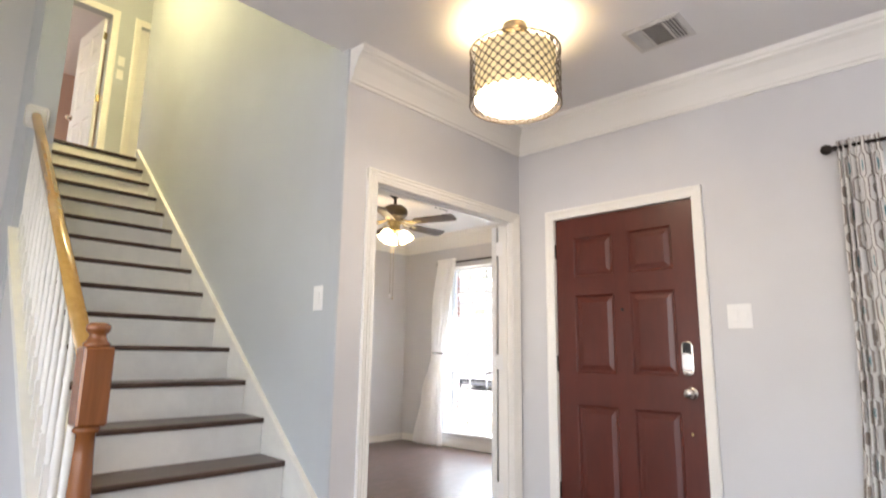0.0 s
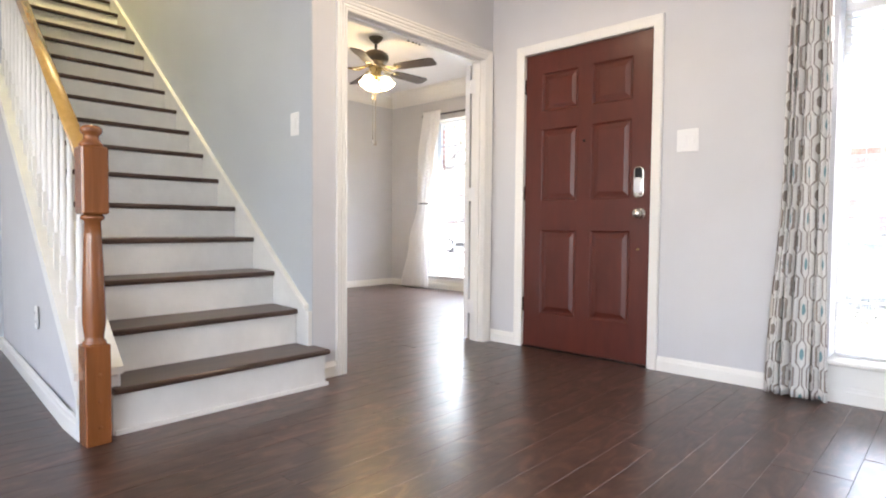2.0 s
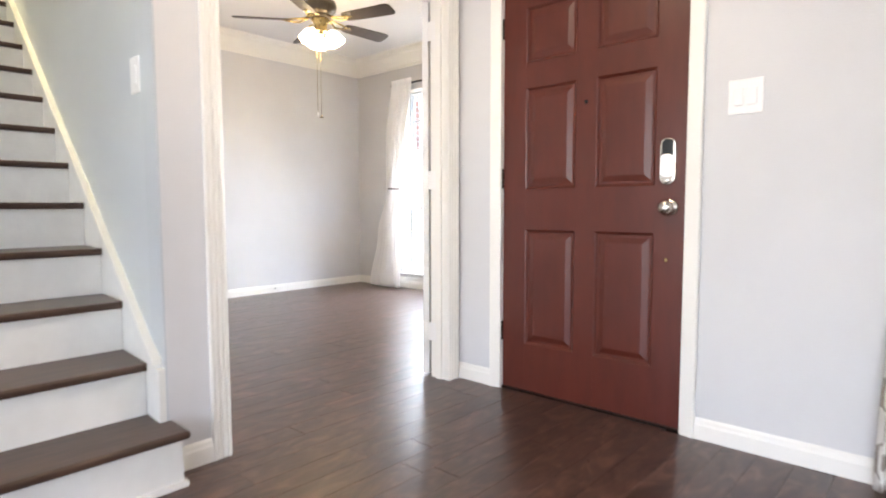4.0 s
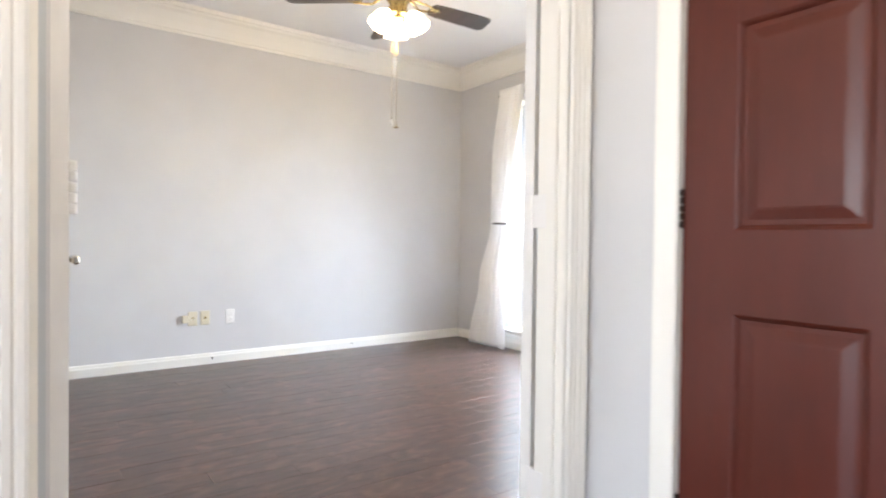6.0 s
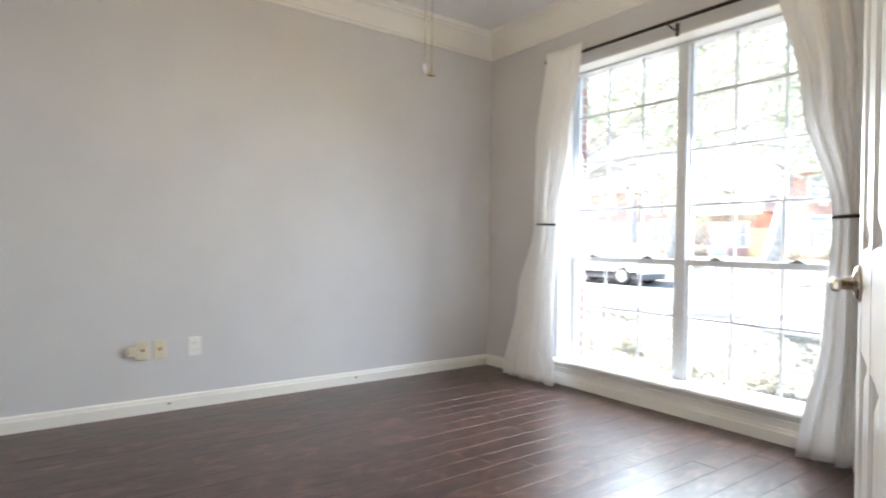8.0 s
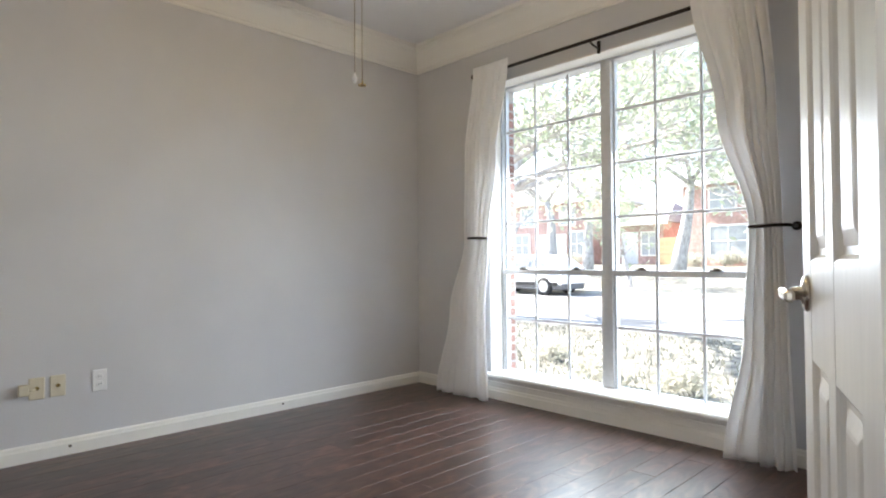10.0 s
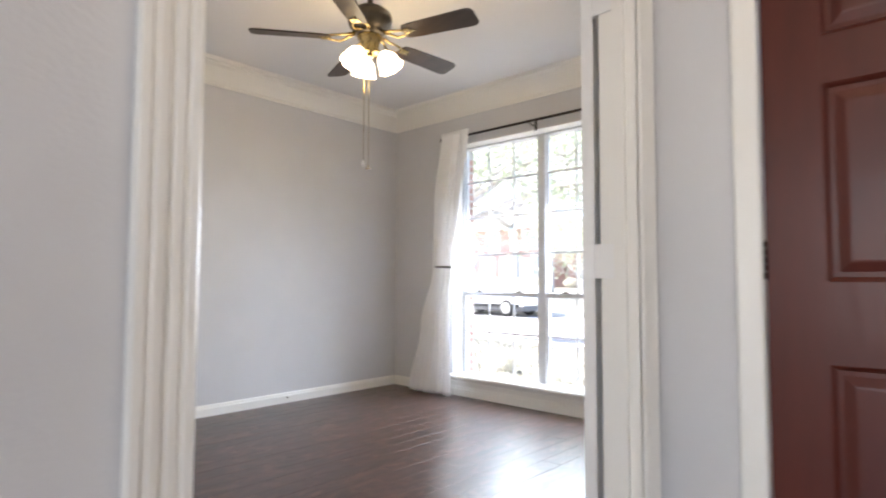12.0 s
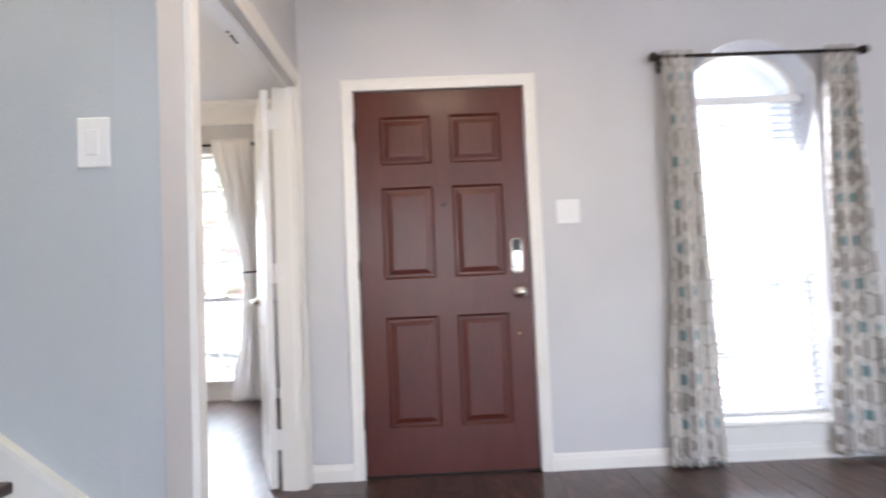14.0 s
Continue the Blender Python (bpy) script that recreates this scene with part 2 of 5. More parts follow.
DOORWHITE = material("white_door_paint", (0.78, 0.77, 0.75), 0.38, grain=0.03, scale=40, bump=0.06, bump_scale=60, stretch=(1, 1, 0.15))
PLANK = plank_material()
TREAD = material("espresso_tread_stain", (0.060, 0.031, 0.021), 0.38, spec=0.35, grain=0.35, scale=50, stain=0.1, bump=0.05, stretch=(1, 0.1, 1), coat=0.2)
UNDER = material("dark_underlay", (0.012, 0.008, 0.006), 0.9)
OAK = wood_material("orange_oak", (0.215, 0.070, 0.019), (0.262, 0.090, 0.026), 0.26, 2)
OAKRAIL = wood_material("honey_oak", (0.42, 0.235, 0.06), (0.49, 0.285, 0.08), 0.16, 0)
BRONZE = material("dark_bronze", (0.03, 0.022, 0.017), 0.35, metal=0.8, grain=0.1)
NICKEL = material("satin_nickel", (0.62, 0.58, 0.52), 0.25, metal=1.0, grain=0.04)
# polished lock metal, its colour whitened to carry the window glare
GLAREMETAL = material("glare_whitened_metal", (0.80, 0.80, 0.80), 0.28, metal=0.55)
BRASS = material("antique_brass", (0.50, 0.38, 0.17), 0.25, metal=1.0, grain=0.12, scale=12)
PEWTER = material("antique_pewter", (0.13, 0.11, 0.085), 0.32, metal=0.9, grain=0.15)
BLACK = material("black_plastic", (0.012, 0.013, 0.015), 0.2)
WHITEPL = material("white_plastic", (0.80, 0.79, 0.77), 0.35)
IVORY = material("ivory_plastic", (0.66, 0.60, 0.46), 0.4, stain=0.05, stain_scale=20)
BLADE = material("walnut_blade", (0.035, 0.024, 0.019), 0.4, grain=0.3, scale=25, stretch=(0.2, 1, 1))
SHEER = cloth_material("white_sheer_cloth", (0.93, 0.925, 0.92), 0.27)
PRINT = pattern_material()
GLASS = glass_material()
SASH = material("aluminium_sash", (0.64, 0.65, 0.67), 0.4, metal=0.1, grain=0.05)
BLINDS = material("white_blind_slat", (0.82, 0.82, 0.80), 0.45)
GLOW = material("glowing_diffuser", (0.9, 0.88, 0.82), 0.5, emit=(1.0, 0.86, 0.62), power=2.0)
GLOWSHADE = material("lit_fabric_shade", (0.85, 0.75, 0.5), 0.8, emit=(1.0, 0.76, 0.34), power=0.055)
GLOWGLASS = material("lit_frosted_glass", (0.9, 0.88, 0.8), 0.4, emit=(1.0, 0.86, 0.60), power=1.1)
CRYSTAL = material("clear_crystal", (0.95, 0.95, 0.97), 0.05, spec=0.9)
VENT = material("grey_vent_enamel", (0.62, 0.60, 0.57), 0.5, stain=0.08, stain_scale=9)
DARKGAP = material("vent_dark", (0.24, 0.23, 0.22), 0.9)
BRICK = material("red_brick", (0.30, 0.155, 0.125), 0.85, grain=0.25, scale=60, rand=0.25, bump=0.2)
MORTAR = material("mortar", (0.42, 0.40, 0.37), 0.9, grain=0.1)
# red brick with the bright outdoor haze mixed into its colour
FARBRICK = material("haze_paled_brick", (0.50, 0.33, 0.29), 0.9, grain=0.25, scale=5, stain=0.2, stain_scale=0.6)
ROOF = material("grey_shingle", (0.30, 0.28, 0.27), 0.9, grain=0.3, scale=8)
LAWN = material("lawn_ground", (0.22, 0.215, 0.18), 0.95, grain=0.5, scale=4, stain=0.35, stain_scale=0.5, bump=0.4, bump_scale=30)
GRASS = material("grass_blades", (0.26, 0.25, 0.20), 0.8, rand=0.2)
ASPHALT = material("pale_asphalt", (0.24, 0.237, 0.235), 0.9, grain=0.15, scale=12, stain=0.12, stain_scale=0.7)
CONCRETE = material("concrete", (0.55, 0.54, 0.51), 0.9, grain=0.12, scale=10, stain=0.1)
BARK = material("grey_bark", (0.44, 0.42, 0.40), 0.95, grain=0.4, scale=15, bump=0.6, bump_scale=20, stretch=(1, 1, 0.3))
LEAF = cloth_material("oak_leaf", (0.40, 0.45, 0.33), 0.5)
SHRUB = cloth_material("shrub_leaf", (0.42, 0.42, 0.36), 0.5)
CARWHITE = material("white_car_paint", (0.80, 0.80, 0.80), 0.2, coat=0.6)
CARGLASS = material("car_glass", (0.16, 0.18, 0.20), 0.06)
# dark far panes, greyed lighter in colour to suggest the haze
FARPANE = material("haze_paled_pane", (0.34, 0.36, 0.38), 0.15, grain=0.15, scale=3)
TYRE = material("tyre_rubber", (0.02, 0.02, 0.02), 0.8)
TRIMGREY = material("grey_bumper_plastic", (0.13, 0.13, 0.135), 0.6)
RIM = material("alloy_rim", (0.5, 0.5, 0.5), 0.3, metal=0.9)
PINE = material("pine_fence", (0.50, 0.37, 0.22), 0.8, grain=0.2, scale=10)
PINKROOM = material("warm_room_paint", (0.60, 0.42, 0.33), 0.6, stain=0.03, bump=0.08, bump_scale=120)
CARPET = material("beige_carpet", (0.42, 0.36, 0.29), 0.95, grain=0.2, scale=80, bump=0.3, bump_scale=200)


# ---- mesh helpers ----
def bx(bm, x0, x1, y0, y1, z0, z1):
    v = [bm.verts.new((x, y, z)) for x in (x0, x1) for y in (y0, y1) for z in (z0, z1)]
    for f in ((0, 1, 3, 2), (4, 6, 7, 5), (0, 4, 5, 1), (2, 3, 7, 6), (0, 2, 6, 4), (1, 5, 7, 3)):
        bm.faces.new([v[i] for i in f])


def cbx(bm, x0, x1, y0, y1, z0, z1, c=0.003):
    """A box with chamfered edges along every side."""
    b2 = bmesh.new()
    bx(b2, x0, x1, y0, y1, z0, z1)
    bmesh.ops.bevel(b2, geom=b2.edges[:], offset=c, segments=1, affect="EDGES")
    merge(bm, b2)


def merge(bm, b2, m=None):
    idx = {}
    for v in b2.verts:
        idx[v] = bm.verts.new(m @ v.co if m else v.co)
    for f in b2.faces:
        try:
            nf = bm.faces.new([idx[v] for v in f.verts])
            nf.smooth = f.smooth
        except ValueError:
            pass
    b2.free()


def lathe(bm, prof, m=None, seg=20, cap=True):
    """Turns (radius, height) pairs round the z axis."""
    b2 = bmesh.new()
    rings = []
    for r, z in prof:
        rings.append([b2.verts.new((r * math.cos(2 * math.pi * i / seg), r * math.sin(2 * math.pi * i / seg), z)) for i in range(seg)])
    for a, b in zip(rings, rings[1:]):
        for i in range(seg):
            f = b2.faces.new((a[i], a[(i + 1) % seg], b[(i + 1) % seg], b[i]))
            f.smooth = True
    if cap:
        b2.faces.new(list(reversed(rings[0])))
        b2.faces.new(rings[-1])
    merge(bm, b2, m)


def tube(bm, pts, r, seg=8):
    """A round bar through points; r is a number or one per point."""
    pts = [Vector(p) for p in pts]
    rs = r if isinstance(r, (list, tuple)) else [r] * len(pts)
    rings = []
    ref = Vector((0, 0, 1))
    for i, p in enumerate(pts):
        d = (pts[min(i + 1, len(pts) - 1)] - pts[max(i - 1, 0)]).normalized()
        a = d.cross(ref if abs(d.dot(ref)) < 0.95 else Vector((1, 0, 0))).normalized()
        b = d.cross(a)
        rings.append([bm.verts.new(p + rs[i] * (math.cos(2 * math.pi * k / seg) * a + math.sin(2 * math.pi * k / seg) * b)) for k in range(seg)])
    for a, b in zip(rings, rings[1:]):
        for k in range(seg):
            f = bm.faces.new((a[k], a[(k + 1) % seg], b[(k + 1) % seg], b[k]))
            f.smooth = True
    bm.faces.new(list(reversed(rings[0])))
    bm.faces.new(rings[-1])


def sweep(bm, pts, prof, place, closed=False):
    """Carries a profile of (offset, lift) pairs along a 2D line with mitred corners; place(u, v, w) gives the 3D point."""
    n = len(pts)
    rings = []
    for i in range(n):
        p = Vector(pts[i])
        a = Vector(pts[i - 1]) if (closed or i) else None
        b = Vector(pts[(i + 1) % n]) if (closed or i < n - 1) else None
        da = (p - a).normalized() if a is not None else (b - p).normalized()
        db = (b - p).normalized() if b is not None else da
        na, nb = Vector((-da.y, da.x)), Vector((-db.y, db.x))
        mi = (na + nb) / (1 + na.dot(nb))
        rings.append([bm.verts.new(place(p.x + o * mi.x, p.y + o * mi.y, w)) for o, w in prof])
    pairs = list(zip(rings, rings[1:])) + ([(rings[-1], rings[0])] if closed else [])
    k = len(prof)
    for a, b in pairs:
        for i in range(k):
            bm.faces.new((a[i], a[(i + 1) % k], b[(i + 1) % k], b[i]))
    if not closed:
        bm.faces.new(rings[0])
        bm.faces.new(list(reversed(rings[-1])))


def link(name, bm, mat, parent=None, label="", smooth=False):
    bmesh.ops.recalc_face_normals(bm, faces=bm.faces[:])
    me = bpy.data.meshes.new(name)
    bm.to_mesh(me)
    bm.free()
    if smooth:
        for p in me.polygons:
            p.use_smooth = True
    me.materials.append(mat)
    ob = new(name, me)
    if parent:
        ob.parent = parent
    if label:
        ob["label"] = label
    return ob


def part(name, bm, mat, parent, label="", smooth=False):
    return link(name, bm, mat, parent, label, smooth)


def thing(name, place, label, category, group="", kind="", rz=0):
    ob = new(name)
    ob.empty_display_size = 0.1
    ob.matrix_world = pose(*place, 0, 0, rz)
    return tagged(ob, label, category, group, kind)


def solid(name, mat, boxes, label="", category="", kind="structure"):
    bm = bmesh.new()
    for b in boxes:
        bx(bm, *b)
    return tagged(link(name, bm, mat), label, category, "", kind)


# ---- large structure ----
X0, XI = -2.08, -2.19          # partition with the double doors: foyer face, office face
D, DO = 3.37, 3.78             # front wall: inner, outer face
YB, YS = 1.80, 2.06            # stair partition: stair face, office face
WO, YW, YWO = -5.66, 5.64, 5.935
C, CO, UP, UC = 2.75, 2.722, 3.04, 5.48   # foyer and office ceilings, upper floor, upper ceiling

solid("wall_partition", PAINT, [(XI, X0, YB + 0.006, 2.01, 0, C), (XI, X0, 2.01, 3.29, 2.065, C), (XI, X0, 3.29, D, 0, C), (XI, -2.13, YB + 0.006, YS, C, UC)],
      "light grey painted wall with a wide double doorway", "wall")
solid("wall_office_east", PAINT, [(XI, X0 - 0.005, D, YWO, 0, C)], "light grey painted office wall", "wall")
SKEW, SX = 0.067, XI           # the stairs run slightly askew to the front wall


def skewed(x):
    return SKEW * max(0.0, SX - x)


def prism(bm, poly, z0, z1):
    lo, hi = [[bm.verts.new((x, y, z)) for x, y in poly] for z in (z0, z1)]
    n = len(poly)
    bm.faces.new(list(reversed(lo)))
    bm.faces.new(hi)
    for i in range(n):
        bm.faces.new((lo[i], lo[(i + 1) % n], hi[(i + 1) % n], hi[i]))


bm = bmesh.new()
for xa, xb, z0, z1 in ((XI, -4.53, 0, 2.06), (-5.38, -5.5, 0, 2.06), (XI, -5.5, 2.06, C)):
    prism(bm, [(xb, YB + skewed(xb)), (xa, YB + skewed(xa)), (xa, YS - 0.006), (xb, YS - 0.006)], z0, z1)
prism(bm, [(-6.06, YB + skewed(-6.06)), (XI, YB + skewed(XI)), (XI, YS - 0.006), (-6.06, YS + 0.12)], C, UC)
prism(bm, [(-6.06, YB + skewed(-6.06)), (-5.5, YB + skewed(-5.5)), (-5.5, YS - 0.006), (-6.06, YS + 0.12)], 2.2, C)
prism(bm, [(XI, YB), (X0 - 0.001, YB), (X0 - 0.001, YB + 0.006), (XI, YB + 0.006)], 0, C)
prism(bm, [(XI, YB), (-2.131, YB), (-2.131, YB + 0.006), (XI, YB + 0.006)], C, UC)
tagged(link("wall_stair", bm, STAIRPAINT), "tall grey wall beside the stairs, tinted blue for its light", "wall", "", "structure")
AX, AW, AS, AT = 0.37, 0.335, 2.045, 2.25   # arched window: centre, half width, springing, top
bm = bmesh.new()
for b in [(X0, -1.80, D, DO, 0, C), (-1.80, -0.87, D, DO, 2.045, C), (-0.87, AX - AW, D, DO, 0, C), (AX - AW, AX + AW, D, DO, 0, 0.19), (AX + AW, 3.2, D, DO, 0, C)]:
    bx(bm, *b)
AR = (AW ** 2 + (AT - AS) ** 2) / (2 * (AT - AS))


def arch_z(x):
    return AT - AR + math.sqrt(max(AR ** 2 - (x - AX) ** 2, 0))


for i in range(20):
    xa, xb = AX - AW + AW * i / 10, AX - AW + AW * (i + 1) / 10
    v = [bm.verts.new((x, y, z)) for y in (D, DO) for x, z in ((xa, arch_z(xa)), (xb, arch_z(xb)), (xb, C), (xa, C))]
    for f in ((0, 1, 2, 3), (7, 6, 5, 4), (0, 4, 5, 1)):
        bm.faces.new([v[k] for k in f])
tagged(link("wall_front", bm, PAINT), "light grey painted front wall with a door and an arched window", "wall", "", "structure")
solid("wall_office_north", PAINT, [(WO - 0.18, -4.885, YW, YWO, 0, C), (-4.885, -3.135, YW, YWO, 0, 0.16), (-4.885, -3.135, YW, YWO, 2.272, C), (-3.135, XI, YW, YWO, 0, C)],
      "light grey painted office wall with a wide window", "wall")
solid("wall_office_west", PAINT, [(WO - 0.18, WO, YS - 0.25, YW, 0, C)], "long light grey painted office wall", "wall")
solid("wall_rear", PAINT, [(-4.8, -2.75, -3.4, -3.2, 0, C), (-2.75, -0.45, -3.4, -3.2, 0, 0.4), (-2.75, -0.45, -3.4, -3.2, 2.3, C), (-0.45, 0.45, -3.4, -3.2, 0, C), (0.45, 2.75, -3.4, -3.2, 0, 0.4), (0.45, 2.75, -3.4, -3.2, 2.3, C), (2.75, 3.4, -3.4, -3.2, 0, C), (-4.8, -2.13, -3.4, -3.2, C, UC)],
      "plain light grey rear wall with two window openings", "wall")
solid("wall_east", PAINT, [(3.2, 3.4, -3.2, DO, 0, C)], "plain light grey side wall", "wall")
solid("wall_west", PAINT, [(-4.8, -4.6, -3.2, 0.80, 0, UC)], "plain light grey side wall", "wall")
solid("wall_office_south", PAINT, [(-4.53, XI, YS - 0.006, YS, 0, C), (-5.38, -4.53, YS - 0.006, YS, 2.045, C), (WO, -5.38, YS - 0.006, YS, 0, C)], "light grey painted office wall", "wall")
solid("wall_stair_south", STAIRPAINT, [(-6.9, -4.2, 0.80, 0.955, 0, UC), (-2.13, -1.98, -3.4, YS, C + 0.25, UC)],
      "tall grey wall enclosing the upper stairs, tinted for its light", "wall")
solid("ceiling_foyer", CEIL, [(-2.13, 3.4, -3.4, DO, C, C + 0.25)], "smooth white painted ceiling", "ceiling")
solid("ceiling_office", CEIL, [(WO - 0.18, XI, YS, YWO, CO, C + 0.25), (XI, -2.13, YS, YWO, C, C + 0.25)], "smooth white painted office ceiling", "ceiling")
solid("ceiling_upper", CEIL, [(-10.2, -1.9, -3.4, 3.4, UC, UC + 0.12)], "white painted upper ceiling", "ceiling")
solid("floor_upper", CARPET, [(-10.2, -6.0, 0.0, 3.4, UP - 0.2, UP - 0.03)], "beige carpeted upper landing", "floor")
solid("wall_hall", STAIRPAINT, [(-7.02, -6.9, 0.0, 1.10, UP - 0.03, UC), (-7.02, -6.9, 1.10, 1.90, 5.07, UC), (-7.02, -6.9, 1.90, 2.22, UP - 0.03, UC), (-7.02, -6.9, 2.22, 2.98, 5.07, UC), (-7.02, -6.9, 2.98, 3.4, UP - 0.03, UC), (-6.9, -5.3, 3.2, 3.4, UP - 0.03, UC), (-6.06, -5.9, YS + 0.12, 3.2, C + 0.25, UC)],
      "grey upstairs hall wall with two doorways, tinted for its light", "wall")
solid("wall_bedroom", PINKROOM, [(-10.2, -10.0, 0.0, 3.4, UP - 0.03, UC), (-10.0, -7.02, 3.2, 3.4, UP - 0.03, UC), (-10.0, -9.2, 0.0, 0.15, UP - 0.03, UC), (-8.0, -7.02, 0.0, 0.15, UP - 0.03, UC), (-9.2, -8.0, 0.0, 0.15, UP - 0.03, 3.7), (-9.2, -8.0, 0.0, 0.15, 4.9, UC), (-9.0, -8.5, 2.2, 3.2, UP - 0.03, UC)],
      "warm pinkish bedroom walls seen through the doorway", "wall")

# mouldings
CROWN = [(0, -0.190), (0.012, -0.190), (0.016, -0.174), (0.024, -0.168), (0.028, -0.156), (0.046, -0.116), (0.076, -0.064), (0.096, -0.046), (0.100, -0.034), (0.110, -0.028), (0.116, 0), (0, 0)]
BASE = [(0, 0), (0.016, 0), (0.016, 0.058), (0.012, 0.066), (0.010, 0.078), (0.004, 0.086), (0, 0.086)]


def run(name, mat, pts, prof, z, label, category, closed=False):
    bm = bmesh.new()
    sweep(bm, pts, [(o, w) for o, w in prof], lambda u, v, w: (u, v, z + w), closed)
    return tagged(link(name, bm, mat), label, category, "", "structure")


run("crown_moulding_foyer", TRIM, [(3.2, -3.2), (3.2, D), (X0, D), (X0, YB + 0.012)], CROWN, C, "white painted stepped crown moulding", "crown moulding")
run("crown_moulding_office", TRIM, [(XI, YS), (XI, YW), (WO, YW), (WO, YS)], [(o * 1.05, w * 1.02) for o, w in CROWN], CO, "cream white stepped crown moulding", "crown moulding", True)
run("baseboard_front_a", TRIM, [(-1.855, D), (X0, D), (X0, 3.345)], BASE, 0, "white painted baseboard", "baseboard")
run("baseboard_front_b", TRIM, [(3.2, D), (-0.815, D)], BASE, 0, "white painted baseboard", "baseboard")
run("baseboard_corner", TRIM, [(X0, 1.955), (X0, 1.815)], BASE, 0, "short white painted baseboard beside the stairs", "baseboard")
run("baseboard_office", TRIM, [(XI, 3.36), (XI, YW), (WO, YW), (WO, YS), (-5.445, YS)], BASE, 0, "cream white office baseboard", "baseboard")
run("baseboard_office_south", TRIM, [(-4.463, YS), (-2.86, YS)], BASE, 0, "cream white office baseboard", "baseboard")
run("baseboard_stair_side", TRIM, [(-4.6, -3.2), (-4.6, 0.80), (-4.2, 0.80), (-4.2, 0.815), (XI, 0.68), (-2.0, 0.68)][::-1], BASE, 0, "white painted baseboard under the stairs", "baseboard")


def casing(name, u0, u1, top, place, width, label, fluted=False):
    """Three-sided door casing in the plane given by place(u, z, out)."""
    bm = bmesh.new()
    if fluted:
        w = width
        prof = [(0, 0), (0, 0.010), (0.006, 0.016), (0.2 * w, 0.016), (0.26 * w, 0.011), (0.32 * w, 0.016), (0.45 * w, 0.016), (0.51 * w, 0.011), (0.57 * w, 0.017), (0.72 * w, 0.019), (0.80 * w, 0.015), (0.86 * w, 0.021), (w, 0.021), (w, 0)]
    else:
        w = width
        prof = [(0, 0), (0, 0.009), (0.005, 0.013), (0.25 * w, 0.014), (0.6 * w, 0.018), (0.8 * w, 0.022), (w - 0.004, 0.022), (w, 0.018), (w, 0)]
    sweep(bm, [(u0, 0.0), (u0, top), (u1, top), (u1, 0.0)], prof, place)
    return tagged(link(name, bm, TRIM), label, "door casing", "", "structure")


casing("trim_front_door", -1.792, -0.878, 2.037, lambda u, v, w: (u, D - w, v), 0.062, "white painted front door casing")
casing("trim_doorway", 2.03, 3.27, 2.045, lambda u, v, w: (X0 + w, u, v), 0.074, "white fluted casing of the double doorway", True)
casing("trim_closet_door", -5.362, -4.546, 2.03, lambda u, v, w: (u, YS + w, v), 0.075, "white painted closet door casing")
bm = bmesh.new()
sweep(bm, [(1.10, UP - 0.03), (1.10, 5.07), (1.90, 5.07), (1.90, UP - 0.03)], [(0, 0), (0, 0.012), (0.06, 0.02), (0.075, 0.016), (0.075, 0)], lambda u, v, w: (-6.9 + w, u, v))
tagged(link("trim_bedroom_door", bm, TRIM), "cream painted upstairs door casing", "door casing", "", "structure")
bm = bmesh.new()
sweep(bm, [(2.22, UP - 0.03), (2.22, 5.07), (2.98, 5.07), (2.98, UP - 0.03)], [(0, 0), (0, 0.012), (0.06, 0.02), (0.075, 0.016), (0.075, 0)], lambda u, v, w: (-6.9 + w, u, v))
tagged(link("trim_hall_door", bm, TRIM), "cream painted upstairs door casing", "door casing", "", "structure")
# jambs and stops
solid("jamb_doorway", TRIM, [(XI - 0.004, X0 + 0.004, 2.008, 2.03, 0, 2.065), (XI - 0.004, X0 + 0.004, 3.27, 3.292, 0, 2.065), (XI - 0.004, X0 + 0.004, 2.03, 3.27, 2.045, 2.067), (-2.148, -2.113, 3.258, 3.27, 0, 2.045), (-2.148, -2.113, 2.03, 2.042, 0, 2.045), (-2.148, -2.113, 2.042, 3.258, 2.033, 2.045)], "white painted doorway jamb", "door jamb")
solid("jamb_front_door", TRIM, [(-1.802, -1.792, D - 0.002, DO, 0, 2.047), (-0.878, -0.868, D - 0.002, DO, 0, 2.047), (-1.792, -0.878, D - 0.002, DO, 2.037, 2.047)], "white painted front door jamb", "door jamb")
solid("threshold_front_door", BRONZE, [(-1.792, -0.878, D + 0.004, DO, 0, 0.012)], "dark bronze door threshold", "threshold")
solid("jamb_closet", TRIM, [(-5.374, -5.362, YS - 0.10, YS + 0.002, 0, 2.04), (-4.546, -4.534, YS - 0.10, YS + 0.002, 0, 2.04), (-5.362, -4.546, YS - 0.10, YS + 0.002, 2.03, 2.042), (-5.374, -4.534, YS - 0.10, YS - 0.09, 0, 2.04)], "white painted closet door jamb", "door jamb")
# strike holes in the doorway head
bm = bmesh.new()
for y in (2.60, 2.64, 2.67, 2.70):
    bx(bm, -2.185, -2.175, y, y + 0.014, 2.040, 2.0452)
tagged(link("catch_plate", bm, BRONZE), "dark catch fittings in the doorway head", "catch", "", "structure")


